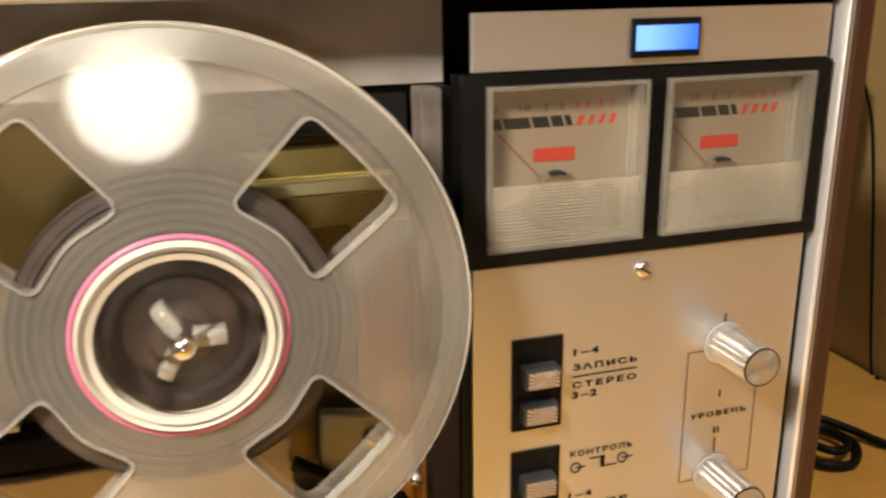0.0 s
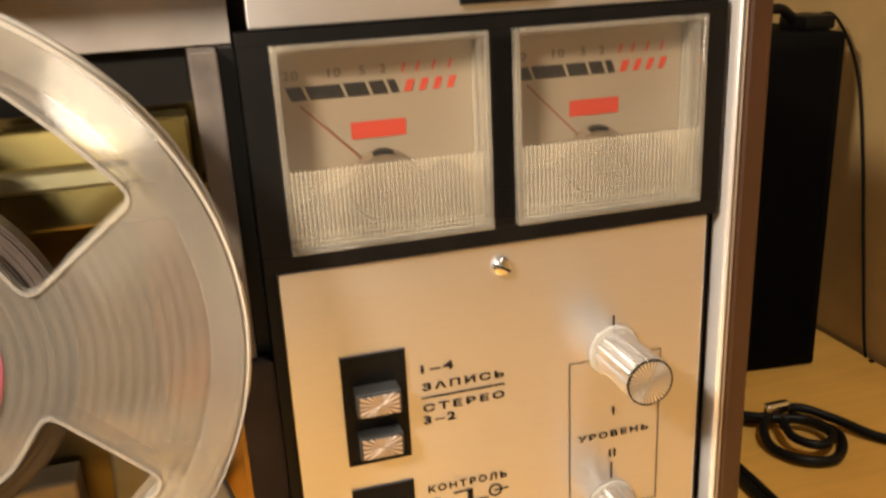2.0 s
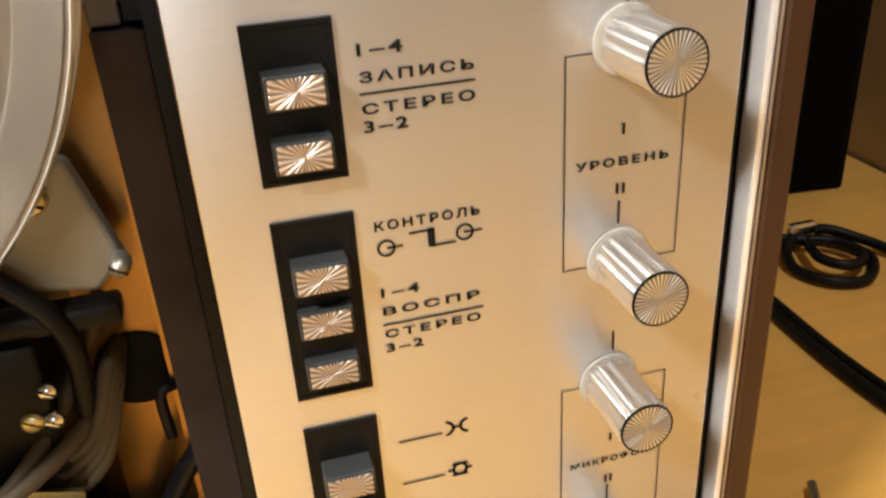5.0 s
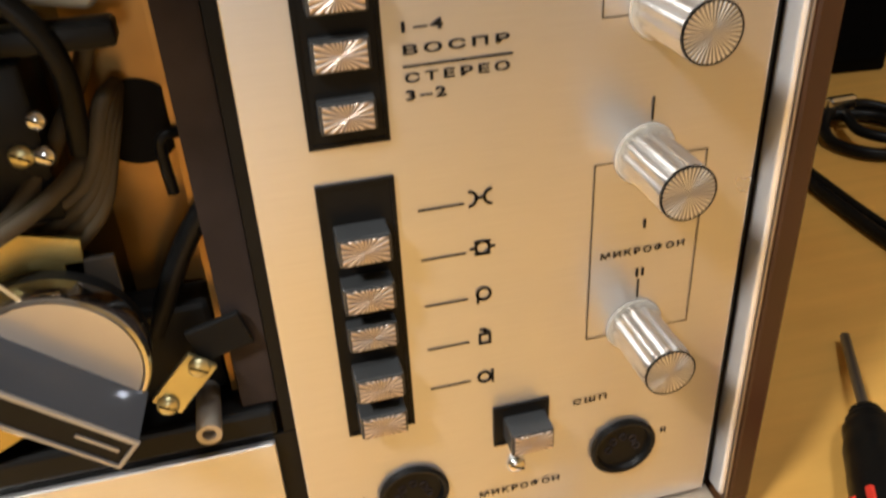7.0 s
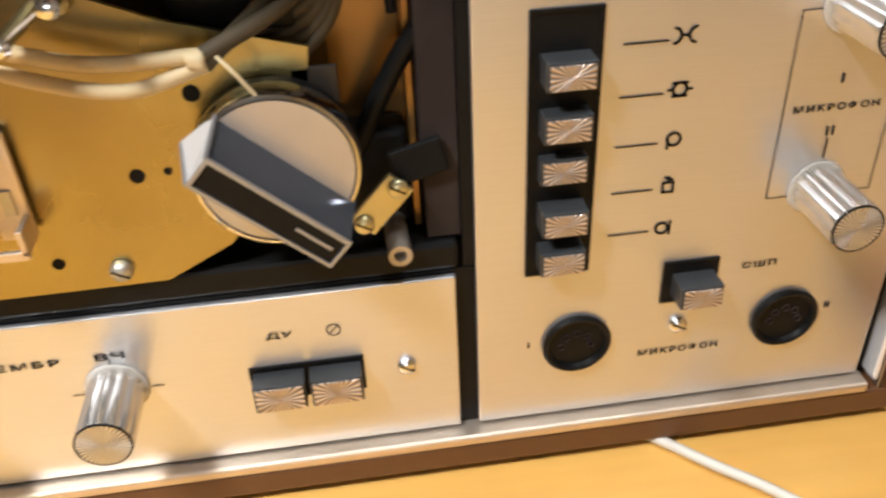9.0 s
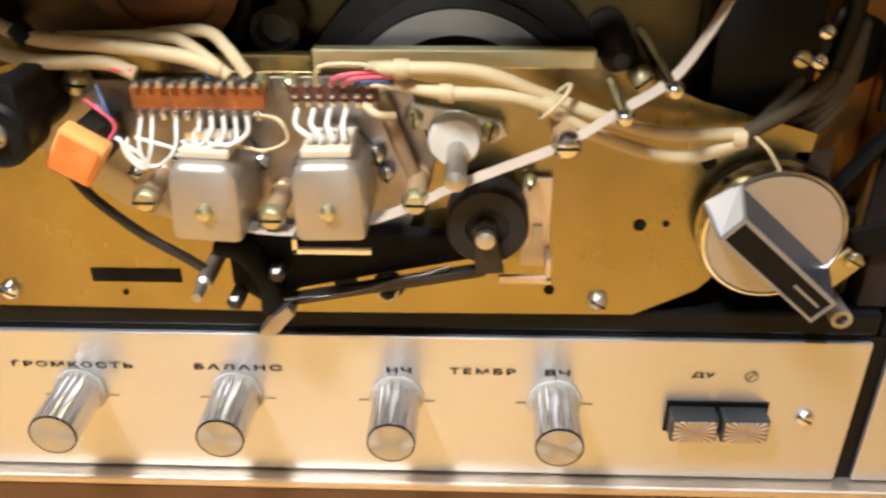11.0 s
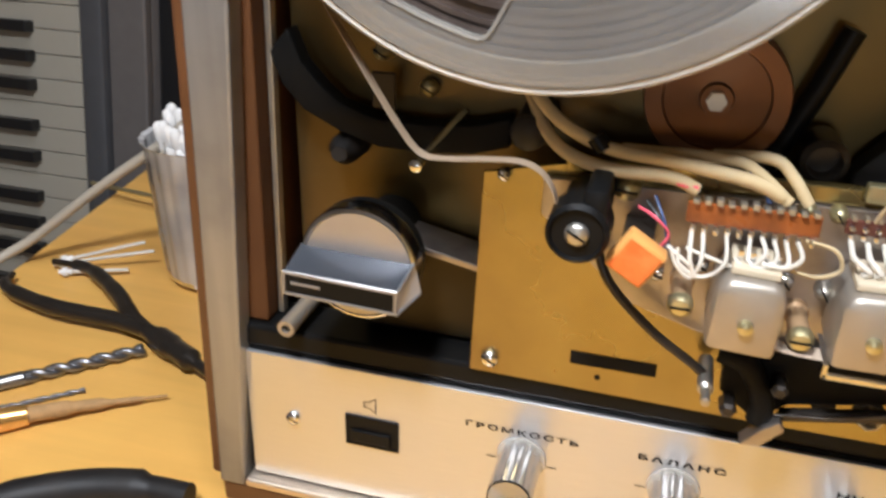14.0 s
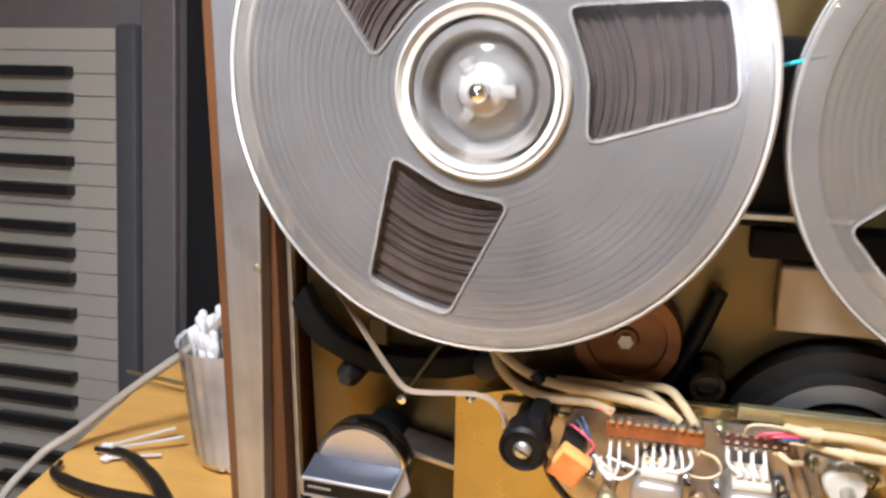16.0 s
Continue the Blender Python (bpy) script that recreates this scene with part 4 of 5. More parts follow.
for i in range(7):
    part("terminal_pin", box(-0.1780 + i * 0.0032, -0.1767 + i * 0.0032, -0.0132, -0.0105, 0.1586, 0.1601, 0.0002), CHROME, tb)
    part("terminal_pin", box(-0.1780 + i * 0.0032, -0.1768 + i * 0.0032, -0.0132, -0.0105, 0.1640, 0.1652, 0.0002), STEEL, tb)
    part("solder_joint", lathe([(0, -0.0138), (0.0008, -0.0135), (0.0010, -0.0126), (0, -0.0126)], -0.1774 + i * 0.0032, 0.1620, 10), CHROME, tb)

# orange erase head block
b = moved(box(-0.0062, 0.0062, -0.0270, -0.0205, -0.0062, 0.0062, 0.0010), Matrix.Translation((-0.2318, 0, 0.1498)) @ Matrix.Rotation(radians(32), 4, "Y"))
eh = part("erase_head", b, YELLOWP, rec, "amber and orange plastic erase head", 40)
b = moved(box(-0.0053, 0.0053, -0.0277, -0.0271, -0.0052, 0.0052, 0.0003), Matrix.Translation((-0.2318, 0, 0.1498)) @ Matrix.Rotation(radians(32), 4, "Y"))
part("erase_head_base", box(-0.2365, -0.2275, -0.0204, -0.0036, 0.1450, 0.1540, 0.0006), DARKTOOL, eh, "dark base of the erase head")
part("erase_head_face", b, ORANGE, eh, "orange face")

# black guide roller on the left
r = part("guide_roller", lathe([(0.0070, -0.004), (0.0070, -0.018), (0.0088, -0.020), (0.0088, -0.031), (0.0076, -0.0325), (0.0070, -0.0312), (0.0, -0.0312)], -0.2478, 0.1578, 40), BLACK, rec, "glossy black tape roller", 35)
screw(-0.2478, 0.1578, -0.0312, 0.0034, 0.0020, STEEL)
part("roller_arm", box(-0.2470, -0.2405, -0.0305, -0.004, 0.1600, 0.1705, 0.0016), BLACK, rec, "black roller arm", 40)

# tension arm below it
part("tension_arm", sweep([(-0.2440, -0.010, 0.1460), (-0.2385, -0.013, 0.1350), (-0.2250, -0.014, 0.1220), (-0.2120, -0.014, 0.1130), (-0.2065, -0.014, 0.1085)], 0.0015, 8), DARKTOOL, rec, "dark thin steel tension arm", 60)
part("tension_pin", lathe([(0.0024, -0.004), (0.0024, -0.020), (0.0014, -0.021), (0.0014, -0.027), (0, -0.0275)], -0.2070, 0.1085, 18), STEEL, rec, "steel pin", 40)

# black linkage under the heads
part("linkage", prism([(-0.2020, 0.1020), (-0.1900, 0.0930), (-0.1820, 0.1010), (-0.1300, 0.1120), (-0.1280, 0.1190), (-0.1560, 0.1200), (-0.2020, 0.1180)], -0.010, -0.0042, 0.0010), MATTBLACK, rec, "black pressed linkage plate", 40)
part("linkage", sweep([(-0.2040, -0.012, 0.1175), (-0.1960, -0.013, 0.1150), (-0.1900, -0.013, 0.1040), (-0.1900, -0.013, 0.0960)], 0.0036, 8), MATTBLACK, rec, "", 60)
part("link_rib", sweep([(-0.1860, -0.0145, 0.1000), (-0.1700, -0.0145, 0.1025), (-0.1520, -0.0145, 0.1075), (-0.1380, -0.0140, 0.1115)], 0.0007, 6), DARKTOOL, rec, "thin worn steel edge", 60)
part("link_lever", moved(box(-0.0290, 0.0290, -0.0140, -0.0105, -0.0018, 0.0018, 0.0010), Matrix.Translation((-0.1560, 0, 0.1045)) @ Matrix.Rotation(radians(-11), 4, "Y")), DARKTOOL, rec, "dark steel lever", 40)
part("link_tip", prism([(-0.1945, 0.0895), (-0.1890, 0.0965), (-0.1845, 0.1000), (-0.1825, 0.0970), (-0.1885, 0.0900)], -0.0180, -0.0120, 0.0005), BASEM, rec, "worn bent lever tip")
for x, z in ((-0.1995, 0.1010), (-0.1865, 0.1105)):
    part("link_bolt", lathe([(0.0026, -0.012), (0.0026, -0.018), (0.0015, -0.019), (0, -0.019)], x, z, 6), DARKTOOL, rec, "", 30)

# capstan and pinch roller
part("capstan_plate", prism([(-0.1500, 0.1545), (-0.1480, 0.1570), (-0.1240, 0.1520), (-0.1220, 0.1480), (-0.1260, 0.1455), (-0.1480, 0.1500)], -0.0052, -0.0036, 0.0004), STEEL, rec, "dark steel bearing plate")
part("capstan_bush", lathe([(0.0072, -0.0050), (0.0072, -0.0095), (0.0064, -0.0108), (0, -0.0108)], -0.1365, 0.1480, 36), WHITEW, rec, "white nylon capstan bush", 40)
part("capstan", lathe([(0.0027, -0.010), (0.0027, -0.0305), (0.0015, -0.0312), (0, -0.0312)], -0.1358, 0.1460, 24), STEEL, rec, "polished steel capstan shaft", 40)
part("pinch_roller", lathe([(0.0, -0.004), (0.0108, -0.004), (0.0114, -0.006), (0.0114, -0.0155), (0.0108, -0.0165), (0.0060, -0.0165), (0.0055, -0.0150), (0, -0.0150)], -0.1275, 0.1255, 48), RUBBER, rec, "black rubber pinch roller", 35)
b = prism([(-0.1315, 0.1270), (-0.1285, 0.1295), (-0.1255, 0.1280), (-0.1225, 0.1130), (-0.1305, 0.1125)], -0.0195, -0.0178, 0.0005)
part("roller_bracket", b, DARKTOOL, rec, "grey steel roller bracket")
part("roller_bolt", lathe([(0.0026, -0.0195), (0.0026, -0.0218), (0.0014, -0.0222), (0, -0.0222)], -0.1280, 0.1245, 24), STEEL, rec, "", 40)
b = box(-0.1175, -0.1090, -0.0035, -0.0018, 0.1060, 0.1345, 0.0004)
box(-0.1105, -0.1090, -0.0120, -0.0036, 0.1060, 0.1130, 0.0003, b)
box(-0.1240, -0.1090, -0.0120, -0.0105, 0.1050, 0.1075, 0.0003, b)
part("side_bracket", b, ALU_EDGE, rec, "bright bent steel bracket")
part("bracket_spring", box(-0.1145, -0.1115, -0.0042, -0.0036, 0.1130, 0.1200, 0.0002), STEEL, rec)

# flywheel, pulley, belts and arms behind
fw = part("flywheel", lathe([(0.0, 0.010), (0.0340, 0.010), (0.0340, 0.008), (0.0375, 0.008), (0.0375, 0.011), (0.0450, 0.011), (0.0452, 0.020), (0, 0.020)], -0.1365, 0.1450, 80), RUBBER, rec, "black flywheel with a grey ring", 30)
part("flywheel_ring", lathe([(0.0265, 0.0095), (0.0265, 0.0078), (0.0335, 0.0078), (0.0335, 0.0095)], -0.1365, 0.1450, 80), mat("dull_grey_metal_ring", (0.30, 0.29, 0.28), 0.4, 0.8, 0.1, 60), fw, "dull grey metal ring", 30)
pu = part("drive_pulley", lathe([(0.0, 0.012), (0.0045, 0.012), (0.0050, 0.014), (0.0150, 0.0145), (0.0155, 0.013), (0.0205, 0.013), (0.0210, 0.015), (0.0200, 0.018), (0.0210, 0.021), (0.0, 0.023)], -0.2160, 0.1860, 64), COPPER, rec, "copper-coloured drive pulley", 30)
part("pulley_hub", lathe([(0.0030, 0.0118), (0.0030, 0.0098), (0, 0.0098)], -0.2160, 0.1860, 6), STEEL, pu)
arc = [(-0.3545, 0.1920), (-0.3500, 0.1810), (-0.3430, 0.1735), (-0.3340, 0.1682), (-0.3200, 0.1642), (-0.3040, 0.1640), (-0.2880, 0.1655), (-0.2760, 0.1690)]
part("brake_arm", prism([(x + 0.0035, z + 0.0040) for x, z in arc[:3]] + [(x, z + 0.0048) for x, z in arc[3:]] + [(x, z - 0.0048) for x, z in arc[:2:-1]] + [(x - 0.0035, z - 0.0040) for x, z in arc[2::-1]], 0.012, 0.020, 0.0005), MATTBLACK, rec, "curved black brake arm", 60)
part("brake_arm", sweep([(-0.1830, 0.016, 0.2080), (-0.1900, 0.016, 0.1880), (-0.1990, 0.016, 0.1660)], 0.0034, 8), BLACK, rec, "black arm", 60)
part("rubber_stop", lathe([(0.0, 0.010), (0.0028, 0.010), (0.0030, 0.012), (0.0055, 0.015), (0.0058, 0.0258), (0, 0.0258)], -0.3335, 0.1560, 28), RUBBER, rec, "black rubber stop", 40)
part("rubber_stop", lathe([(0.0, -0.004), (0.0030, -0.004), (0.0055, -0.002), (0.0058, 0.022), (0, 0.022)], -0.2680, 0.1745, 28), RUBBER, rec, "black rubber stop", 40)
part("rubber_stop", lathe([(0.0, -0.006), (0.0020, -0.006), (0.0050, 0.000), (0.0060, 0.022), (0, 0.022)], -0.0940, 0.1690, 28), RUBBER, rec, "black rubber stop", 40)
part("steel_bush", lathe([(0.0060, 0.020), (0.0066, 0.006), (0.0066, 0.004), (0.0048, 0.003), (0.0044, 0.009), (0.0, 0.009)], -0.1850, 0.1735, 30), DARKTOOL, rec, "", 40)
part("motor_bracket", prism([(-0.3260, 0.1330), (-0.2760, 0.1225), (-0.2760, 0.1200), (-0.3260, 0.1300)], 0.006, 0.0235, 0.0006), BASEM, rec, "grey steel bracket")
for x, z, h in ((-0.3200, 0.1900, 0.010), (-0.3060, 0.1780, 0.004)):
    screw(x, z, 0.0238, 0.0032, h, YSTEEL)
part("spring_clip", box(-0.3230, -0.3150, 0.0140, 0.0160, 0.1720, 0.1840, 0.0005), DARKTOOL, rec, "small dark steel clip")
part("spindle_table", lathe([(0.0, -0.004), (0.028, -0.004), (0.030, 0.000), (0.030, 0.006), (0.020, 0.010), (0.020, 0.0235), (0, 0.0235)], -0.2640, 0.2840, 48), DUSTY, rec, "grey reel turntable", 35)
part("spindle_table", lathe([(0.0, 0.000), (0.026, 0.000), (0.028, 0.003), (0.028, 0.008), (0.018, 0.012), (0.018, 0.0235), (0, 0.0235)], -0.0895, 0.2760, 48), DUSTY, rec, "grey reel turntable", 35)

# motor block and frames under the right reel
part("motor_cover", box(-0.1630, -0.0600, 0.012, 0.0235, 0.1955, 0.2205, 0.0010), mat("beige_grey_metal_cover", (0.42, 0.35, 0.25), 0.45, 0.5, 0.2, 60, spots=0.4, sscale=40, dirt=(0.25, 0.19, 0.12)), rec, "beige-grey metal motor cover")
part("frame_bar", box(-0.1740, -0.1150, 0.014, 0.0238, 0.2220, 0.2330, 0.0010), MATTBLACK, rec, "black steel frame bar", 40)
part("frame_bar", box(-0.1800, -0.1620, 0.016, 0.0238, 0.2335, 0.3000, 0.0010), MATTBLACK, rec, "black steel frame bar", 40)
part("steel_strip", box(-0.1850, -0.1400, 0.012, 0.0155, 0.2370, 0.2392, 0.0004), STEEL, rec, "thin bright steel strip")
part("rubber_stop", lathe([(0.0, 0.010), (0.0016, 0.010), (0.0022, 0.012), (0.0050, 0.014), (0.0054, 0.0238), (0, 0.0238)], -0.1290, 0.2680, 24), RUBBER, rec, "", 40)
screw(-0.1530, 0.3090, 0.0238, 0.0032, 0.0040, YSTEEL)
part("motor_frame", box(-0.0800, -0.0165, 0.010, 0.0235, 0.2920, 0.3180, 0.0010), GOLD, rec, "yellow steel bracket")
part("motor_frame", box(-0.0760, -0.0220, 0.006, 0.0098, 0.3030, 0.3085, 0.0010), YSTEEL, rec, "bright steel strip")
# uncut opening: a black slab gives its inner darkness
part("motor_opening", box(-0.0620, -0.0150, 0.0210, 0.0237, 0.3195, 0.3335), INK, rec)
part("brake_bracket", prism([(-0.0500, 0.2280), (-0.0250, 0.2240), (-0.0180, 0.2000), (-0.0250, 0.1930), (-0.0520, 0.1980)], 0.010, 0.0160, 0.0012), mat("grey_cast_metal", (0.27, 0.255, 0.205), 0.5, 0.3, 0.3, 70, spots=0.5, sscale=60, dirt=(0.13, 0.11, 0.08)), rec, "dusty grey cast bracket")
screw(-0.0330, 0.2170, 0.0098, 0.0034, 0.0030, YSTEEL)
screw(-0.0190, 0.2000, 0.0098, 0.0026, 0.0060, STEEL)
part("brake_lever", box(-0.0560, -0.0210, 0.006, 0.0140, 0.1860, 0.1915, 0.0012), BLACK, rec, "black lever", 40)
part("relay_block", box(-0.0680, -0.0400, 0.004, 0.0235, 0.1500, 0.1860, 0.0015), BLACK, rec, "black relay block with screws", 40)
screw(-0.0400, 0.1740, 0.0038, 0.0022, 0.0015, CHROME)
screw(-0.0405, 0.1660, 0.0038, 0.0024, 0.0015, CHROME)
screw(-0.0450, 0.1665, 0.0038, 0.0026, 0.0012, YSTEEL)
# black disc in place of a cut hole, for the dark inside
part("cable_hole", lathe([(0.0, 0.0232), (0.0105, 0.0232), (0.0105, 0.0238), (0, 0.0238)], -0.0235, 0.1630, 32), INK, rec)
part("hook", sweep([(-0.0120, 0.012, 0.1640), (-0.0170, 0.010, 0.1640), (-0.0180, 0.010, 0.1600), (-0.0175, 0.010, 0.1500)], 0.0014, 8), BLACK, rec, "black wire hook", 60)


# ---- wiring (parts of the recorder) ----
def wire(name, pts, r, material, label="", seg=8):
    return part(name, sweep(pts, r, seg), material, rec, label, 60)


wire("wire_sleeve", [(-0.158, -0.010, 0.168), (-0.150, -0.016, 0.1700), (-0.130, -0.016, 0.1690), (-0.110, -0.014, 0.1610), (-0.085, -0.012, 0.1520), (-0.060, -0.008, 0.1500)], 0.0019, CREAM, "cream sleeved cable")
# same cream cable further in: its shade is put into a brown colour
wire("shaded_sleeve", [(-0.0605, -0.008, 0.1500), (-0.044, 0.000, 0.1560), (-0.030, 0.012, 0.1640)], 0.0021, HARN, "grimy brown sleeve")
wire("wire_sleeve", [(-0.152, -0.012, 0.1650), (-0.140, -0.016, 0.1640), (-0.118, -0.016, 0.1620), (-0.100, -0.014, 0.1520), (-0.078, -0.012, 0.1450), (-0.060, -0.008, 0.1480)], 0.0019, CREAM, "cream sleeved cable")
wire("shaded_sleeve", [(-0.0605, -0.008, 0.1478), (-0.046, 0.004, 0.1580), (-0.034, 0.012, 0.1740), (-0.026, 0.016, 0.1900)], 0.0021, HARN, "grimy brown sleeve")
wire("cable_tie", [(-0.111 + 0.0036 * math.cos(a), -0.0150 + 0.0036 * math.sin(a), 0.1615 + 0.0042 * math.cos(a)) for a in [i * 0.7 for i in range(10)]], 0.0006, CREAM)
wire("cable_tie", [(-0.058, -0.008, 0.150), (-0.054, -0.011, 0.1465), (-0.050, -0.011, 0.1405)], 0.0005, CREAM)
wire("wire_sleeve", [(-0.275, 0.010, 0.196), (-0.262, -0.004, 0.1830), (-0.245, -0.010, 0.1760), (-0.225, -0.012, 0.1745), (-0.205, -0.012, 0.1715), (-0.196, -0.012, 0.1680)], 0.0020, CREAM, "cream sleeved cable")
wire("wire_sleeve", [(-0.272, 0.010, 0.188), (-0.260, -0.006, 0.1750), (-0.245, -0.012, 0.1705), (-0.226, -0.012, 0.1700), (-0.218, -0.012, 0.1670)], 0.0020, CREAM, "cream sleeved cable")
wire("wire_sleeve", [(-0.240, -0.004, 0.1740), (-0.212, -0.008, 0.1755), (-0.204, -0.010, 0.1740), (-0.194, -0.012, 0.1665)], 0.0017, CREAM)
wire("wire_sleeve", [(-0.215, -0.004, 0.1750), (-0.200, -0.008, 0.1770), (-0.194, -0.010, 0.1730), (-0.189, -0.012, 0.1665)], 0.0017, CREAM)
wire("sleeve_band", [(-0.2475, -0.0095, 0.1785), (-0.2445, -0.0100, 0.1750)], 0.0030, BLACK)
wire("wire", [(-0.206, -0.010, 0.1745), (-0.201, -0.012, 0.1700), (-0.199, -0.012, 0.1660)], 0.0008, BLUEW, "dark blue wire")
wire("wire", [(-0.230, -0.010, 0.1710), (-0.224, -0.013, 0.1690), (-0.218, -0.013, 0.1680)], 0.0008, REDW, "pink wire")
wire("wire", [(-0.172, -0.012, 0.1640), (-0.170, -0.015, 0.1700), (-0.160, -0.016, 0.1710), (-0.155, -0.015, 0.1690)], 0.0006, CREAM)
for i, m in enumerate((REDW, REDW, BLUEW, CREAM)):
    wire("wire", [(-0.168 + i * 0.003, -0.012, 0.1640), (-0.165 + i * 0.0028, -0.016, 0.1680 - i * 0.0008), (-0.152, -0.014, 0.1690 - i * 0.0016)], 0.0006, m)
random.seed(4)
for i in (0, 1, 3, 5, 6, 7, 8, 9):
    x = -0.2180 + i * 0.0031
    if i < 6:
        dx = (0.004, -0.003, -0.006, -0.008, 0.002, 0.004)[i]
        wire("wire", [(x, -0.014, 0.1565), (x + 0.0005, -0.020, 0.1500), (x + dx * 0.6, -0.021, 0.1455 + random.uniform(-0.001, 0.001)), (x + dx - 0.003, -0.020, 0.1475), (-0.2240 + i * 0.001, -0.018, 0.1520)], 0.0006, WHITEW, "thin white wire", 6)
    else:
        hx = -0.2060 + (i - 6) * 0.0030
        wire("wire", [(x, -0.014, 0.1565), (x + 0.001, -0.020, 0.1540 - 0.001 * (i % 3)), ((x + hx) / 2, -0.022, 0.1510 + random.uniform(-0.001, 0.001)), (hx, -0.020, 0.1520)], 0.0007, WHITEW, "thin white wire", 6)
wire("wire", [(-0.1880, -0.014, 0.1570), (-0.1810, -0.018, 0.1570), (-0.1790, -0.019, 0.1520), (-0.1850, -0.020, 0.1495), (-0.1930, -0.020, 0.1510)], 0.0006, CREAM, "", 6)
for i in range(4):
    wire("wire", [(-0.1770 + i * 0.0042, -0.013, 0.1580), (-0.1765 + i * 0.0040, -0.019, 0.1560), (-0.1725 + i * 0.0028, -0.021, 0.1535), (-0.1735 + i * 0.0032, -0.020, 0.1520)], 0.0008, WHITEW, "white wire", 6)
wire("wire", [(-0.1600, -0.012, 0.1590), (-0.1560, -0.014, 0.1570), (-0.1520, -0.012, 0.1560)], 0.0012, CREAM, "", 6)
for k in range(3):
    wire("wire_twist", [(-0.2330 + k * 0.002, -0.012, 0.1600 + k * 0.002), (-0.2280 + k * 0.001, -0.016, 0.1590), (-0.2240, -0.017, 0.1550 - k * 0.001), (-0.2260 + k * 0.001, -0.018, 0.1510)], 0.0005, (REDW, GREYBLUE, BLUEW)[k], "", 6)
# thread bound round the ends of the sleeves
for cx, cy, cz, tilt in ((-0.1495, -0.0160, 0.1699, 0.0), (-0.1385, -0.0160, 0.1639, -0.1), (-0.1130, -0.0150, 0.1605, -0.4), (-0.0620, -0.0085, 0.1492, -0.1)):
    turns = [(cx + 0.0035 * (k / 60 - 0.5), cy + 0.0024 * math.sin(k * 0.75), cz + 0.0024 * math.cos(k * 0.75) + tilt * 0.0035 * (k / 60 - 0.5)) for k in range(61)]
    part("thread_binding", sweep(turns, 0.00035, 5, n=1), CREAM, rec, "cream thread binding", 60)
# harness at the right of the well
for k in range(4):
    wire("harness_wire", [(-0.0700, 0.012, 0.1230 + 0.004 * k), (-0.0500, 0.008, 0.1360 + 0.004 * k), (-0.0340, 0.006, 0.1490 + 0.003 * k), (-0.0280, 0.010, 0.1640 + 0.003 * k), (-0.0255, 0.020, 0.1740)], 0.0019, HARN, "bundled grimy wire" if k == 0 else "")
wire("harness_wire", [(-0.0600, 0.010, 0.2120), (-0.0420, 0.006, 0.2000), (-0.0330, 0.006, 0.1850), (-0.0340, 0.008, 0.1640)], 0.0026, BLACK, "black sleeve")
wire("black_cable", [(-0.0050, 0.008, 0.1520), (-0.0140, 0.010, 0.1420), (-0.0220, 0.012, 0.1280), (-0.0300, 0.014, 0.1100)], 0.0028, BLACK, "black ribbed cable")
part("motor_body", prism([(-0.3270, 0.0890), (-0.2840, 0.0890), (-0.2840, 0.1205), (-0.3270, 0.1292)], 0.0140, 0.0255, 0.0015), mat("dark_olive_housing", (0.05, 0.038, 0.018), 0.35, 0.7, 0.3, 60, spots=0.4, sscale=40, dirt=(0.02, 0.015, 0.008)), rec, "dark olive motor housing in the well")
# added black block: stands for the deep unlit hole at this spot
part("dark_well_block", box(-0.0420, -0.0155, 0.0120, 0.0238, 0.0890, 0.1180, 0.002), BLACK, rec, "black block standing for the well's dark depth")
part("tan_link", sweep([(-0.1560, -0.006, 0.1600), (-0.1530, -0.008, 0.1510), (-0.1480, -0.008, 0.1380)], 0.0022, 8), mat("tan_lacquered_metal", (0.34, 0.24, 0.13), 0.4, 0.4, 0.2, 80), rec, "tan lacquered link", 60)


# ---- reels and tape ----
def flat_fill(loops, y0, y1):
    """A plate with an outline and holes, given as closed loops of (x, z)."""
    b = bmesh.new()
    for pts in loops:
        vs = [b.verts.new((x, y0, z)) for x, z in pts]
        for i in range(len(vs)):
            b.edges.new((vs[i], vs[(i + 1) % len(vs)]))
    bmesh.ops.triangle_fill(b, edges=b.edges[:], use_beauty=True, normal=(0, -1, 0))
    r = bmesh.ops.extrude_face_region(b, geom=b.faces[:])
    for v in r["geom"]:
        if isinstance(v, bmesh.types.BMVert):
            v.co.y = y1
    return b


def window(angle, r0, r1, w0, w1, c=0.004):
    """A round-cornered opening in a flange, lying along one spoke direction."""
    pts = []
    corners = [(r0, -w0 / 2), (r1, -w1 / 2), (r1 + 0.0008, 0), (r1, w1 / 2), (r0, w0 / 2), (r0 + 0.0035, 0)]
    n = len(corners)
    for i, (u, v) in enumerate(corners):
        p, a, q = Vector(corners[i - 1]), Vector((u, v)), Vector(corners[(i + 1) % n])
        s, e = a + (p - a).normalized() * c, a + (q - a).normalized() * c
        for k in range(5):
            t = k / 4
            pts.append(s * (1 - t) ** 2 + a * 2 * t * (1 - t) + e * t * t)
    ca, sa = math.cos(radians(angle)), math.sin(radians(angle))
    return [(u * ca - v * sa, u * sa + v * ca) for u, v in pts]


def circle(r, n=96):
    return [(r * math.cos(2 * math.pi * i / n), r * math.sin(2 * math.pi * i / n)) for i in range(n)]


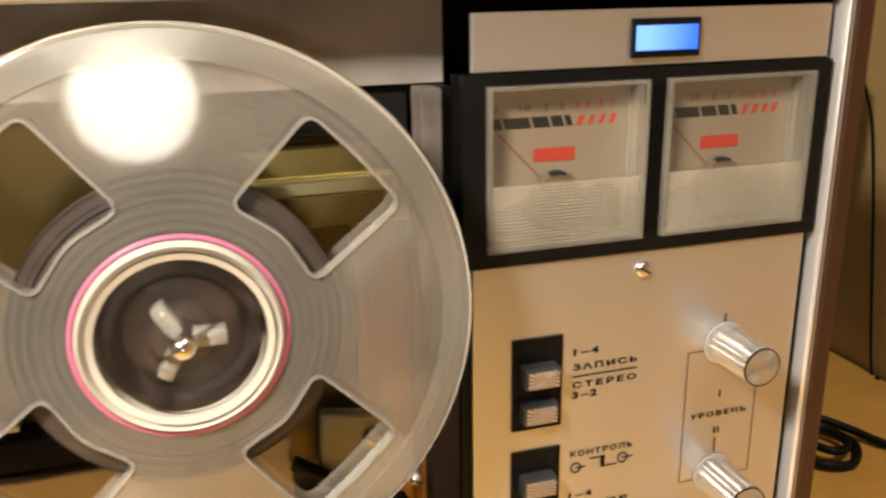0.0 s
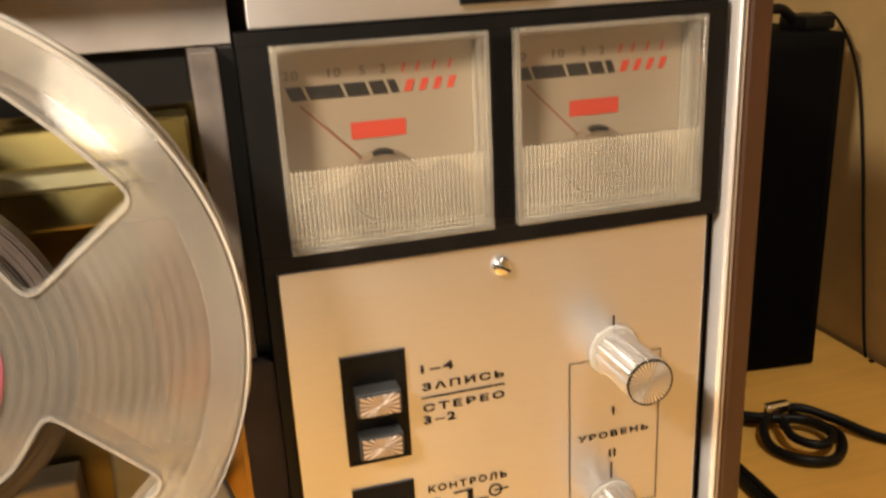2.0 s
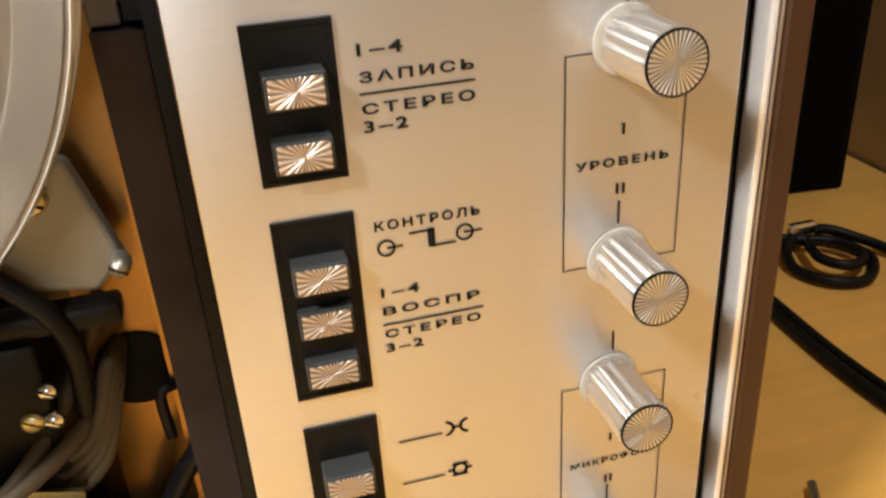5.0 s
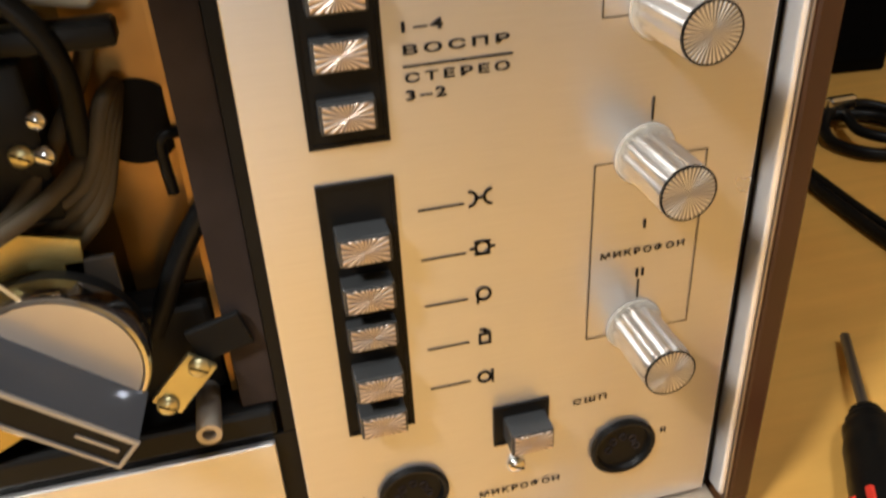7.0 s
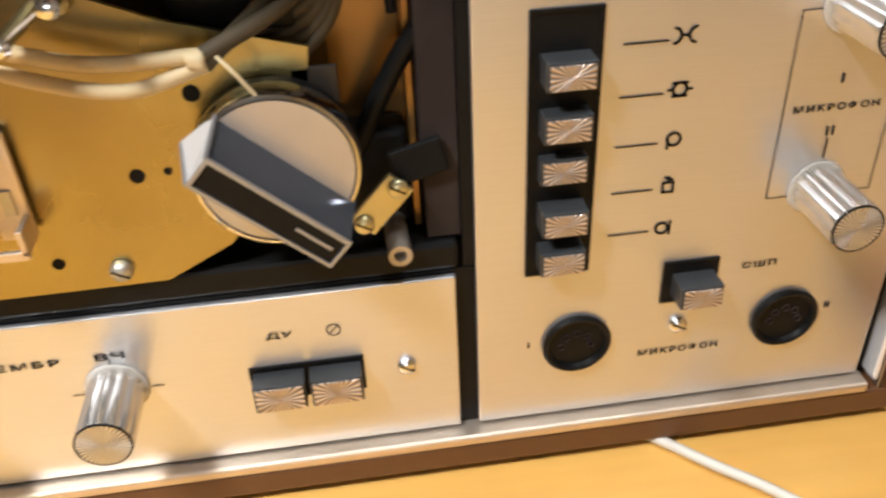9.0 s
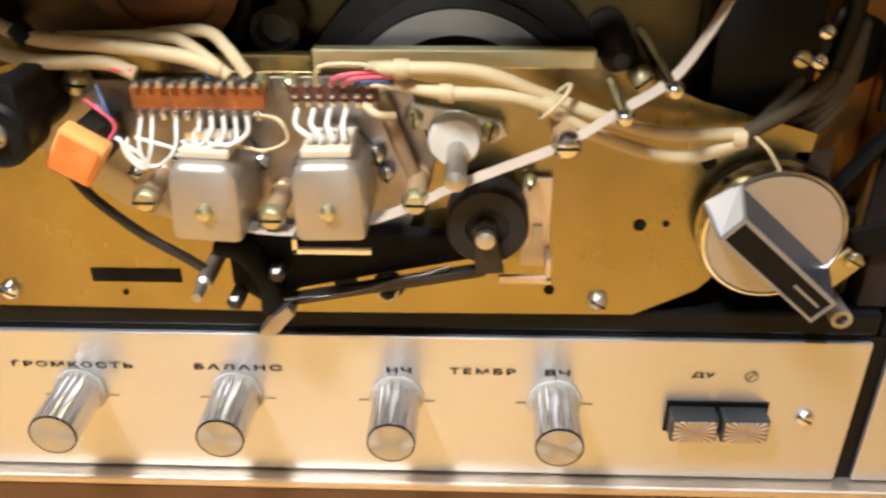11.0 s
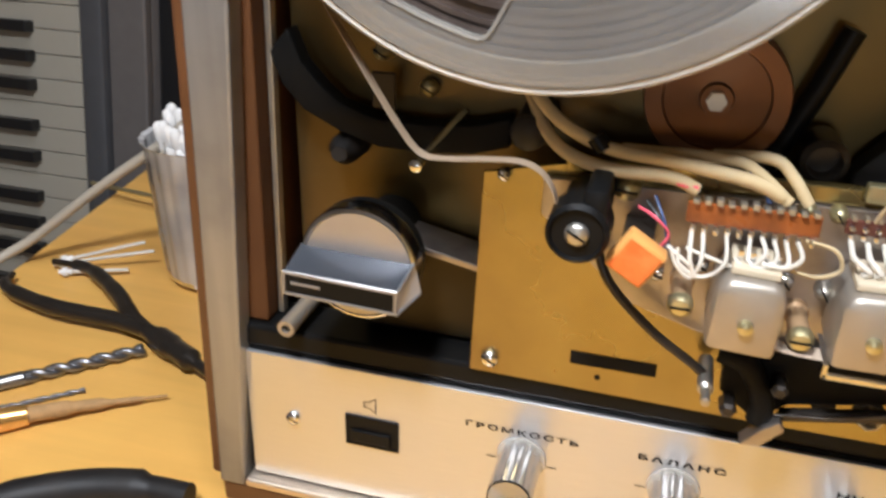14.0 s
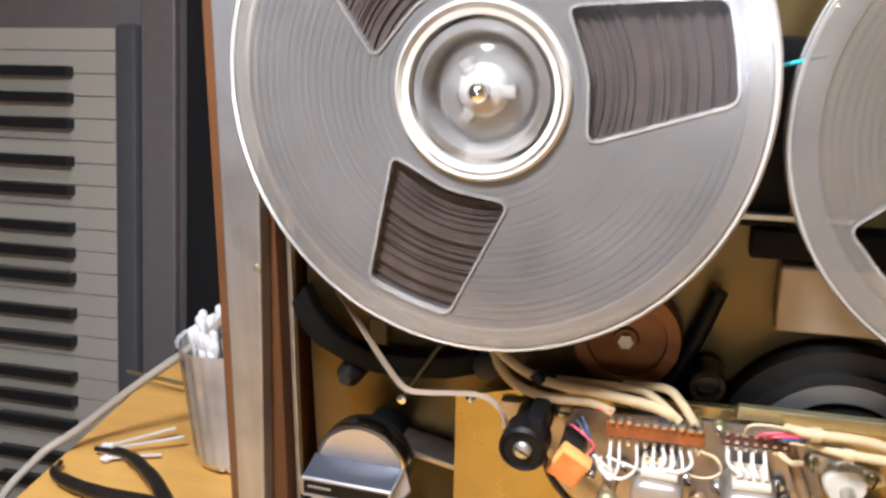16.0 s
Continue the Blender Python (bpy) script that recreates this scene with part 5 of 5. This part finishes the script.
def reel(label, R, wins, turn, win, hub, pack, material, rim_w, floor):
    e = thing("tape_reel", label, "tape reel", group="reels on the recorder")
    angles = [turn + 360 * i / wins for i in range(wins)]
    for y0, y1 in ((-0.0060, -0.0047), (0.0047, 0.0060)):
        loops = [circle(R - rim_w), circle(hub * 0.93, 64)] + [window(a, *win) for a in angles]
        f = part("flange", flat_fill(loops, y0, y1), material, e, "scratched clear plastic flange")
        part("flange_rim", lathe([(R - rim_w, y0), (R - rim_w * 0.4, y0 - 0.0004), (R, (y0 + y1) / 2), (R - rim_w * 0.4, y1 + 0.0004), (R - rim_w, y1), (R - rim_w, y0)], seg=128), RIMM, f, "bright rounded rim", 60)
        part("edge_band", lathe([(R - 0.0090, y0 - 0.0004), (R - rim_w - 0.0003, y0 - 0.0008), (R - rim_w - 0.0003, y0 - 0.0002), (R - 0.0090, y0 - 0.0002), (R - 0.0090, y0 - 0.0004)], seg=112), BANDM, f, "milky bevelled band inside the rim", 40)
        if y0 < 0:
            for a in angles:
                w = window(a, *win)
                part("window_lip", sweep([(x, y0 + 0.0012, z) for x, z in w + w[:1]], 0, flat=(0.0036, 0.0009), n=1), LIPM, f, "raised lip of the opening")
    part("hub", lathe([(hub * 0.93, -0.0062), (hub, -0.0085), (hub * 1.04, -0.0075), (hub * 1.04, 0.0045), (hub * 0.86, 0.0045), (hub * 0.86, -0.0080), (hub * 0.93, -0.0085)], seg=80), HUBC, e, "clear plastic hub ring", 50)
    part("hub_step", lathe([(hub * 0.84, 0.003), (hub * 0.80, -0.0070), (hub * 0.70, -0.0080), (hub * 0.66, -0.0065), (hub * 0.62, 0.003)], seg=72), CLEARL if R > 0.085 else LENSM, e, "inner ring of the hub", 50)
    part("hub_floor", lathe([(0.004, 0.0030), (hub * 0.84, 0.0030), (hub * 0.84, 0.0042), (0.004, 0.0042), (0.004, 0.0030)], seg=48), floor, e)
    # wound tape: uneven layers proud of one another
    rnd = random.Random(int(R * 1e4))
    prof, r = [(hub * 1.05, -0.0031)], hub * 1.05
    while r < pack:
        s = rnd.uniform(0.0003, 0.0011)
        h = -0.0031 + rnd.choice((0, 0, 0.0002, 0.0006, -0.0004, 0.0009)) + rnd.uniform(-0.0001, 0.0001)
        prof += [(r, h), (min(pack, r + s), h)]
        r += s
    prof += [(pack, 0.0031), (hub * 1.05, 0.0031), (hub * 1.05, -0.0031)]
    part("wound_tape", lathe(prof, seg=112), TAPE, e, "brown magnetic tape wound in uneven layers", 20)
    return e


left = reel("large clear plastic reel full of brown tape", 0.0905, 3, 10, (0.0310, 0.0775, 0.0430, 0.0310), 0.0280, 0.0815, CLEARL, 0.0022, HUBF)
left.matrix_basis = pose(-0.2635, -0.0255, 0.2850)
right = reel("smaller clear plastic reel with little tape", 0.0805, 4, 42, (0.0340, 0.0655, 0.0310, 0.0350), 0.0255, 0.0430, CLEAR, 0.0014, mat("dark_brown_hub_floor", (0.05, 0.03, 0.025), 0.4, 0, 0.3, 60))
right.matrix_basis = pose(-0.0895, -0.0200, 0.2760, -1.5)
part("coloured_ring", lathe([(0.0268, -0.0060), (0.0274, -0.0066), (0.0282, -0.0062), (0.0282, -0.0040), (0.0268, -0.0040)], seg=80), PINK, right, "pink ring round the hub", 50)


def spindle(x, z, y0, y1, base, knob_material):
    s = thing("reel_holder", "clear plastic reel holder on a steel spindle", "reel holder", (x, 0, z), group="reel holders")
    part("spindle_pin", lathe([(0.0034, y0), (0.0034, y1), (0.0032, y1 - 0.0012), (0.0024, y1 - 0.0026), (0.0012, y1 - 0.0033), (0.0, y1 - 0.0035)], seg=24), CHROME, s, "polished steel pin", 40)
    b = bmesh.new()
    for i in range(3):
        box(0.002, 0.0115, y1 + 0.003, y1 + 0.0100, -0.0022, 0.0022, 0.0009, b) if i == 0 else join(b, moved(box(0.002, 0.0115, y1 + 0.003, y1 + 0.0100, -0.0022, 0.0022, 0.0009), Matrix.Rotation(radians(120 * i), 4, "Y")))
    part("spindle_wing", b, LIPM, s, "clear plastic locking wings", 40)
    part("spindle_knob", lathe([(0.0090, y1 + 0.0098), (0.0088, y1 + 0.006), (0.0066, y1 + 0.0030), (0.0036, y1 + 0.0020)], seg=28), knob_material, s, "clear plastic knob", 60)
    part("spindle_base", lathe([(0.016, y1 + 0.011), (0.014, y1 + 0.009), (0.005, y1 + 0.008), (0.004, y0)], seg=40), base, s, "", 40)


spindle(-0.2635, 0.2850, 0.000, -0.0360, CLEARL, HUBF)
spindle(-0.0895, 0.2760, 0.004, -0.0320, LENSM, LENSM)

tp = thing("magnetic_tape", "pale leader tape threaded past the heads", "tape")
part("tape_run", sweep([(-0.3260, -0.022, 0.2180), (-0.3120, -0.0225, 0.1960), (-0.3010, -0.0235, 0.1800), (-0.2940, -0.0240, 0.1727), (-0.2860, -0.0242, 0.1722), (-0.2760, -0.0245, 0.1734), (-0.2660, -0.025, 0.1742), (-0.2600, -0.025, 0.1722), (-0.2560, -0.026, 0.1680), (-0.2545, -0.026, 0.1640)], 0, flat=(0.0040, 0.0002)), TAPEBACK, tp)
part("tape_run", sweep([(-0.2080, -0.020, 0.1310), (-0.1900, -0.020, 0.1270), (-0.1750, -0.020, 0.1265), (-0.1580, -0.020, 0.1300), (-0.1465, -0.020, 0.1345), (-0.1360, -0.020, 0.1400), (-0.1220, -0.020, 0.1460), (-0.1085, -0.020, 0.1520), (-0.0960, -0.020, 0.1605), (-0.0840, -0.020, 0.1690), (-0.0760, -0.019, 0.1810), (-0.0690, -0.018, 0.1960)], 0, flat=(0.0062, 0.0002)), LEADER, tp)
cy = thing("cyan_string", "thin cyan string stretched between the two reels", "string")
part("string", sweep([(-0.1745, -0.0240, 0.2936), (-0.1690, -0.0240, 0.2950), (-0.1610, -0.0235, 0.2966)], 0.0006, 8), mat("cyan_plastic", (0.05, 0.55, 0.62), 0.4), cy, "", 60)
g = thing("tape_guide", "thin bent wire tape guide with a bright tip", "tape guide")
part("guide_pin", lathe([(0.0013, 0.024), (0.0013, -0.028), (0.0018, -0.029), (0, -0.030)], -0.2942, 0.1705, 14), CHROME, g, "", 40)
for x, z in ((-0.0840, 0.1680), (-0.0950, 0.1610)):
    g = thing("tape_guide", "short steel tape guide pin", "tape guide")
    part("guide_pin", lathe([(0.0018, 0.024), (0.0018, -0.024), (0.0024, -0.025), (0.0016, -0.0265), (0, -0.027)], x, z, 16), CHROME, g, "", 40)

# ---- things on the desk: right side ----
sp = thing("loudspeaker", "tall black loudspeaker box standing on the desk", "loudspeaker", (0.4695, 0.3435, 0))
sp.rotation_euler = (0, 0, radians(-7))
part("cabinet", box(-0.150, 0, 0.004, 0.150, 0.0, 0.283, 0.003), mat("matt_black_cabinet", (0.004, 0.0036, 0.003), 0.7, 0.0, 0.3, 200, gloss=0.06), sp, "black cabinet", 40)
part("grille", box(-0.142, -0.008, 0.0, 0.0036, 0.010, 0.273, 0.002), mat("black_cloth", (0.003, 0.003, 0.003), 0.95, 0.0, 0.4, 600, bump=0.3, gloss=0.05), sp, "black cloth grille")
pw = thing("power_adapter", "small black adapter lying on the loudspeaker", "power adapter")
part("adapter_body", box(0.446, 0.474, 0.365, 0.400, 0.283, 0.295, 0.003), BLACK, pw, "", 40)
part("adapter_lead", sweep([(0.468, 0.388, 0.292), (0.492, 0.388, 0.290), (0.516, 0.385, 0.245), (0.520, 0.372, 0.17), (0.521, 0.362, 0.10), (0.520, 0.345, 0.006), (0.516, 0.33, 0.002)], 0.0014, 8), BLACK, pw, "thin black lead", 60)
part("coiled_lead", sweep([(0.400, 0.375, 0.286), (0.412, 0.377, 0.297), (0.430, 0.379, 0.301), (0.442, 0.381, 0.295), (0.450, 0.383, 0.288)], 0.004, 10), BLACK, pw, "coil of black lead", 60)


def desk_cable(name, label, pts, r, material=None):
    c = thing(name, label, "cable")
    part("lead", sweep(pts, r, 10), material or BLACK, c, "", 60)
    return c


cb = desk_cable("audio_cable", "looped black cable with a plug on the desk", [(0.335, 0.305, 0.004), (0.3515, 0.288, 0.004), (0.371, 0.280, 0.005), (0.396, 0.268, 0.005), (0.406, 0.240, 0.004), (0.384, 0.216, 0.004), (0.360, 0.221, 0.005), (0.350, 0.244, 0.005), (0.362, 0.267, 0.010), (0.392, 0.274, 0.012), (0.413, 0.256, 0.008), (0.432, 0.226, 0.004), (0.470, 0.190, 0.004), (0.505, 0.170, 0.004)], 0.0036)
part("inner_coil", sweep([(0.336, 0.296, 0.009), (0.365, 0.272, 0.010), (0.392, 0.258, 0.010), (0.396, 0.236, 0.009), (0.378, 0.226, 0.010), (0.366, 0.240, 0.011), (0.372, 0.262, 0.012)], 0.0034, 10), BLACK, cb, "", 60)
part("plug", box(0.366, 0.386, 0.270, 0.277, 0.010, 0.020, 0.002), CHROME, cb, "white metal plug tip")
desk_cable("power_cable", "black cable running across the desk", [(0.296, 0.330, 0.004), (0.306, 0.270, 0.004), (0.3075, 0.225, 0.004), (0.306, 0.190, 0.004), (0.305, 0.155, 0.004), (0.306, 0.120, 0.004), (0.312, 0.06, 0.004), (0.33, -0.02, 0.004)], 0.0036)
desk_cable("power_cable", "black cable running across the desk", [(0.304, 0.330, 0.003), (0.314, 0.270, 0.003), (0.3155, 0.225, 0.003), (0.3145, 0.190, 0.003), (0.314, 0.155, 0.003), (0.317, 0.115, 0.003), (0.328, 0.05, 0.003)], 0.0028)

desk_cable("white_cable", "thin white cable coming out from under the recorder", [(0.037, 0.0182, 0.0025), (0.051, 0.005, 0.0025), (0.061, -0.004, 0.0025), (0.074, -0.017, 0.0025), (0.086, -0.028, 0.0025), (0.107, -0.0511, 0.0025), (0.142, -0.0907, 0.0025)], 0.0018, WHITEW)

sd = thing("screwdriver", "screwdriver with a black and red handle on the desk", "screwdriver")
a, h0, h1 = Vector((0.235, 0.071, 0.0045)), Vector((0.208, 0.023, 0.0095)), Vector((0.158, -0.066, 0.0115))
part("blade", sweep([a, h0], 0.0022, 10, n=1), DRILL, sd, "steel blade", 60)
d = (h1 - h0)
part("handle", sweep([h0 + d * t for t in (0, 0.05, 0.12, 0.3, 0.6, 0.9, 1)], 0.01, 16, n=4, radii=(0.006, 0.008, 0.0095, 0.0105, 0.011, 0.0115, 0.010, 0.0105)), BLACK, sd, "black plastic handle", 60)
b = bmesh.new()
for k in range(4):
    c = h0 + d * 0.47
    ang = radians(50 + 40 * k)
    u = Vector((-d.y, d.x, 0)).normalized()
    w = d.normalized().cross(u)
    o = (u * math.cos(ang) + w * math.sin(ang)) * 0.0103
    sweep([c + o, c + o + d * 0.35], 0.0018, 6, b, n=1)
part("handle_inlay", b, mat("red_plastic", (0.75, 0.05, 0.03), 0.4), sd, "red inlays", 60)

# ---- things on the desk: left side ----
pl = thing("pliers", "pliers with long dark handles on the desk", "pliers")
part("handle", sweep([(-0.600, 0.128, 0.006), (-0.590, 0.112, 0.007), (-0.550, 0.100, 0.008), (-0.505, 0.098, 0.008), (-0.470, 0.090, 0.008)], 0.0045, 10, radii=(0.002, 0.0035, 0.0045, 0.005, 0.005, 0.0045, 0.0045)), DARKTOOL, pl, "", 60)
part("handle", sweep([(-0.588, 0.150, 0.006), (-0.560, 0.147, 0.007), (-0.525, 0.125, 0.008), (-0.500, 0.104, 0.008), (-0.470, 0.085, 0.008)], 0.0045, 10, radii=(0.002, 0.0035, 0.0045, 0.005, 0.005, 0.0045, 0.0045)), DARKTOOL, pl, "", 60)
part("jaw", sweep([(-0.474, 0.089, 0.008), (-0.455, 0.080, 0.008), (-0.430, 0.068, 0.008)], 0.006, 10, radii=(0.007, 0.006, 0.003)), DARKTOOL, pl, "", 60)


def drill(label, a, b_, r):
    t = thing("drill_bit", label, "drill bit", group="drill bits on the desk")
    a, b_ = Vector(a), Vector(b_)
    d = b_ - a
    part("shank", sweep([a, a + d * 0.42], r, 14, n=1), DRILL, t, "smooth steel shank", 60)
    u = Vector((-d.y, d.x, 0)).normalized()
    w = d.normalized().cross(u)
    bm = bmesh.new()
    for k in range(2):
        sweep([a + d * (0.42 + 0.56 * i / 40) + (u * math.cos(0.42 * i + math.pi * k) + w * math.sin(0.42 * i + math.pi * k)) * r * 0.45 for i in range(41)], r * 0.55, 8, bm, n=1)
    part("flute", bm, DRILL, t, "spiral fluted end", 60)


drill("steel twist drill lying on the desk", (-0.552, 0.012, 0.004), (-0.478, 0.084, 0.004), 0.0036)
drill("thin steel twist drill on the desk", (-0.535, 0.004, 0.002), (-0.487, 0.046, 0.002), 0.0014)
br = thing("paint_brush", "small brush with an amber handle on the desk", "brush")
part("handle", sweep([(-0.552, -0.028, 0.006), (-0.525, -0.008, 0.006), (-0.512, 0.004, 0.006)], 0.0068, 12), mat("clear_amber_handle", (0.75, 0.40, 0.08), 0.2), br, "amber plastic handle", 60)
part("band", sweep([(-0.519, -0.003, 0.006), (-0.514, 0.002, 0.006)], 0.0072, 12, n=1), BLACK, br, "black band", 60)
part("ferrule", sweep([(-0.512, 0.004, 0.006), (-0.496, 0.016, 0.006)], 0.0055, 12, n=1, radii=(0.0066, 0.0050)), mat("brass_ferrule", (0.75, 0.45, 0.14), 0.25, 0.8, 0.2, 90), br, "metal ferrule", 60)
part("bristles", sweep([(-0.496, 0.016, 0.006), (-0.478, 0.030, 0.005), (-0.446, 0.052, 0.003)], 0.003, 10, radii=(0.004, 0.004, 0.003, 0.0016, 0.0008)), mat("tan_bristles", (0.42, 0.25, 0.10), 0.8, 0, 0.4, 300), br, "tan bristles", 60)
tl = thing("soldering_iron", "dark rubber tool handle lying on the desk", "tool")
part("handle", sweep([(-0.395, -0.012, 0.008), (-0.420, -0.014, 0.008), (-0.450, -0.026, 0.008), (-0.500, -0.062, 0.008)], 0.007, 12, radii=(0.006, 0.008, 0.008, 0.007)), RUBBER, tl, "", 60)

cup = thing("plastic_cup", "cloudy plastic cup full of white cotton swabs", "cup", (-0.489, 0.178, 0))
bm = lathe([(0.0, 0.0), (0.020, 0.0005), (0.027, 0.003), (0.031, 0.010), (0.035, 0.089), (0.0365, 0.0915), (0.0340, 0.090), (0.029, 0.004), (0.0, 0.003)], seg=120)
for v in bm.verts:
    k = 1 + 0.010 * math.cos(24 * math.atan2(v.co.z, v.co.x))
    v.co.x, v.co.z = v.co.x * k, v.co.z * k
part("cup_wall", moved(bm, Matrix.Rotation(radians(90), 4, "X")), CUPM, cup, "cloudy whitish plastic wall", 40)
rnd = random.Random(8)
bs, bt = bmesh.new(), bmesh.new()
for i in range(80):
    rr, an = 0.027 * math.sqrt(rnd.random()), rnd.uniform(0, 6.283)
    x, y = rr * math.cos(an), rr * math.sin(an)
    q0, q1 = Vector((x * 0.85, y * 0.85, 0.006)), Vector((x * 1.08 + rnd.uniform(-0.004, 0.004), y * 1.08 + rnd.uniform(-0.004, 0.004), rnd.uniform(0.094, 0.110) - 0.25 * rr))
    sweep([q0, q1], 0.0013, 6, bs, n=1)
    sweep([q1 + (q0 - q1) * 0.16, q1 + (q0 - q1) * 0.08, q1, q1 + (q1 - q0) * 0.02], 0.003, 8, bt, n=2, radii=(0.0016, 0.0030, 0.0032, 0.0030, 0.0018, 0.0006))
tagged(part("swab_bundle", bs, WHITEW, cup, "bundle of white swab sticks", 60), kind="stuff")
tagged(part("cotton_top", bt, COTTON, cup, "white cotton swab tips", 60), kind="stuff")
for p0, p1 in (((-0.588, 0.150, 0.004), (-0.530, 0.172, 0.012)), ((-0.590, 0.155, 0.003), (-0.545, 0.185, 0.010)), ((-0.578, 0.142, 0.004), (-0.540, 0.158, 0.004))):
    sw = thing("cotton_swab", "white cotton swab lying by the cup", "cotton swab", group="cotton swabs")
    p0, p1 = Vector(p0), Vector(p1)
    part("stick", sweep([p0, p1], 0.0012, 8, n=1), WHITEW, sw, "", 60)
    part("tip", sweep([p0, p0 + (p1 - p0) * 0.08, p0 + (p1 - p0) * 0.18], 0.0028, 10, radii=(0.0016, 0.003, 0.002)), COTTON, sw, "", 60)
rod = thing("brass_rod", "thin shiny brass rod beside the cup", "rod")
part("rod", sweep([(-0.640, 0.260, 0.010), (-0.545, 0.236, 0.016)], 0.0018, 10, n=1), YSTEEL, rod, "", 60)
desk_cable("grey_cable", "grey-beige cable hanging over the desk edge", [(-0.470, 0.16, 0.125), (-0.500, 0.165, 0.095), (-0.555, 0.16, 0.055), (-0.600, 0.15, 0.020), (-0.622, 0.13, 0.004), (-0.640, 0.10, -0.03), (-0.650, 0.08, -0.12)], 0.003, CABLEG)

# ---- piano keyboard standing on end behind the desk ----
kb = thing("electronic_piano", "grey electronic piano standing upright on its end", "piano")
KY = 0.450
part("case", box(-0.960, -0.692, KY + 0.012, KY + 0.10, -0.745, 0.330, 0.006), KEYGREY, kb, "grey plastic case", 40)
part("case_edge", box(-0.755, -0.731, KY - 0.006, KY + 0.0115, -0.72, 0.290, 0.004), KEYBLUE, kb, "blue-grey rail beside the keys", 40)
part("case_face", box(-0.7305, -0.6915, KY + 0.002, KY + 0.0115, -0.74, 0.325, 0.002), KEYGREY, kb, "grey control face")
part("back_panel", box(-0.6910, -0.630, KY + 0.02, KY + 0.10, -0.745, 0.345, 0.004), KEYBLACK, kb, "black back panel")
OCT = 0.160
wk = OCT / 7
me_w = None
for i in range(41):
    bm = box(-0.915, -0.7575, KY - 0.002, KY + 0.0115, -wk / 2 + 0.0004, wk / 2 - 0.0004, 0.0006)
    if me_w is None:
        o = part("white_key", bm, IVORY, kb)
        me_w = o.data
    else:
        bm.free()
        o = new("white_key", me_w)
        o.parent = kb
    o.location = (0, 0, 0.242 + wk * 0.5 - wk * (i - 1) - 0.0015)
me_b = None
for octave in range(-1, 6):
    for p in (0.0, 0.0265, 0.053, 0.091, 0.121):
        zz = 0.242 - octave * OCT - p
        if zz > 0.262 or zz < -0.68:
            continue
        if me_b is None:
            o = part("black_key", box(-0.905, -0.806, KY - 0.014, KY - 0.0022, -0.0052, 0.0052, 0.0012), KEYBLACK, kb)
            me_b = o.data
        else:
            o = new("black_key", me_b)
            o.parent = kb
        o.location = (0, 0, zz)
kb.matrix_basis = Matrix.Translation((0, 0.437, 0.242)) @ Matrix.Rotation(radians(-10), 4, "X") @ Matrix.Translation((0, -0.437, -0.242))
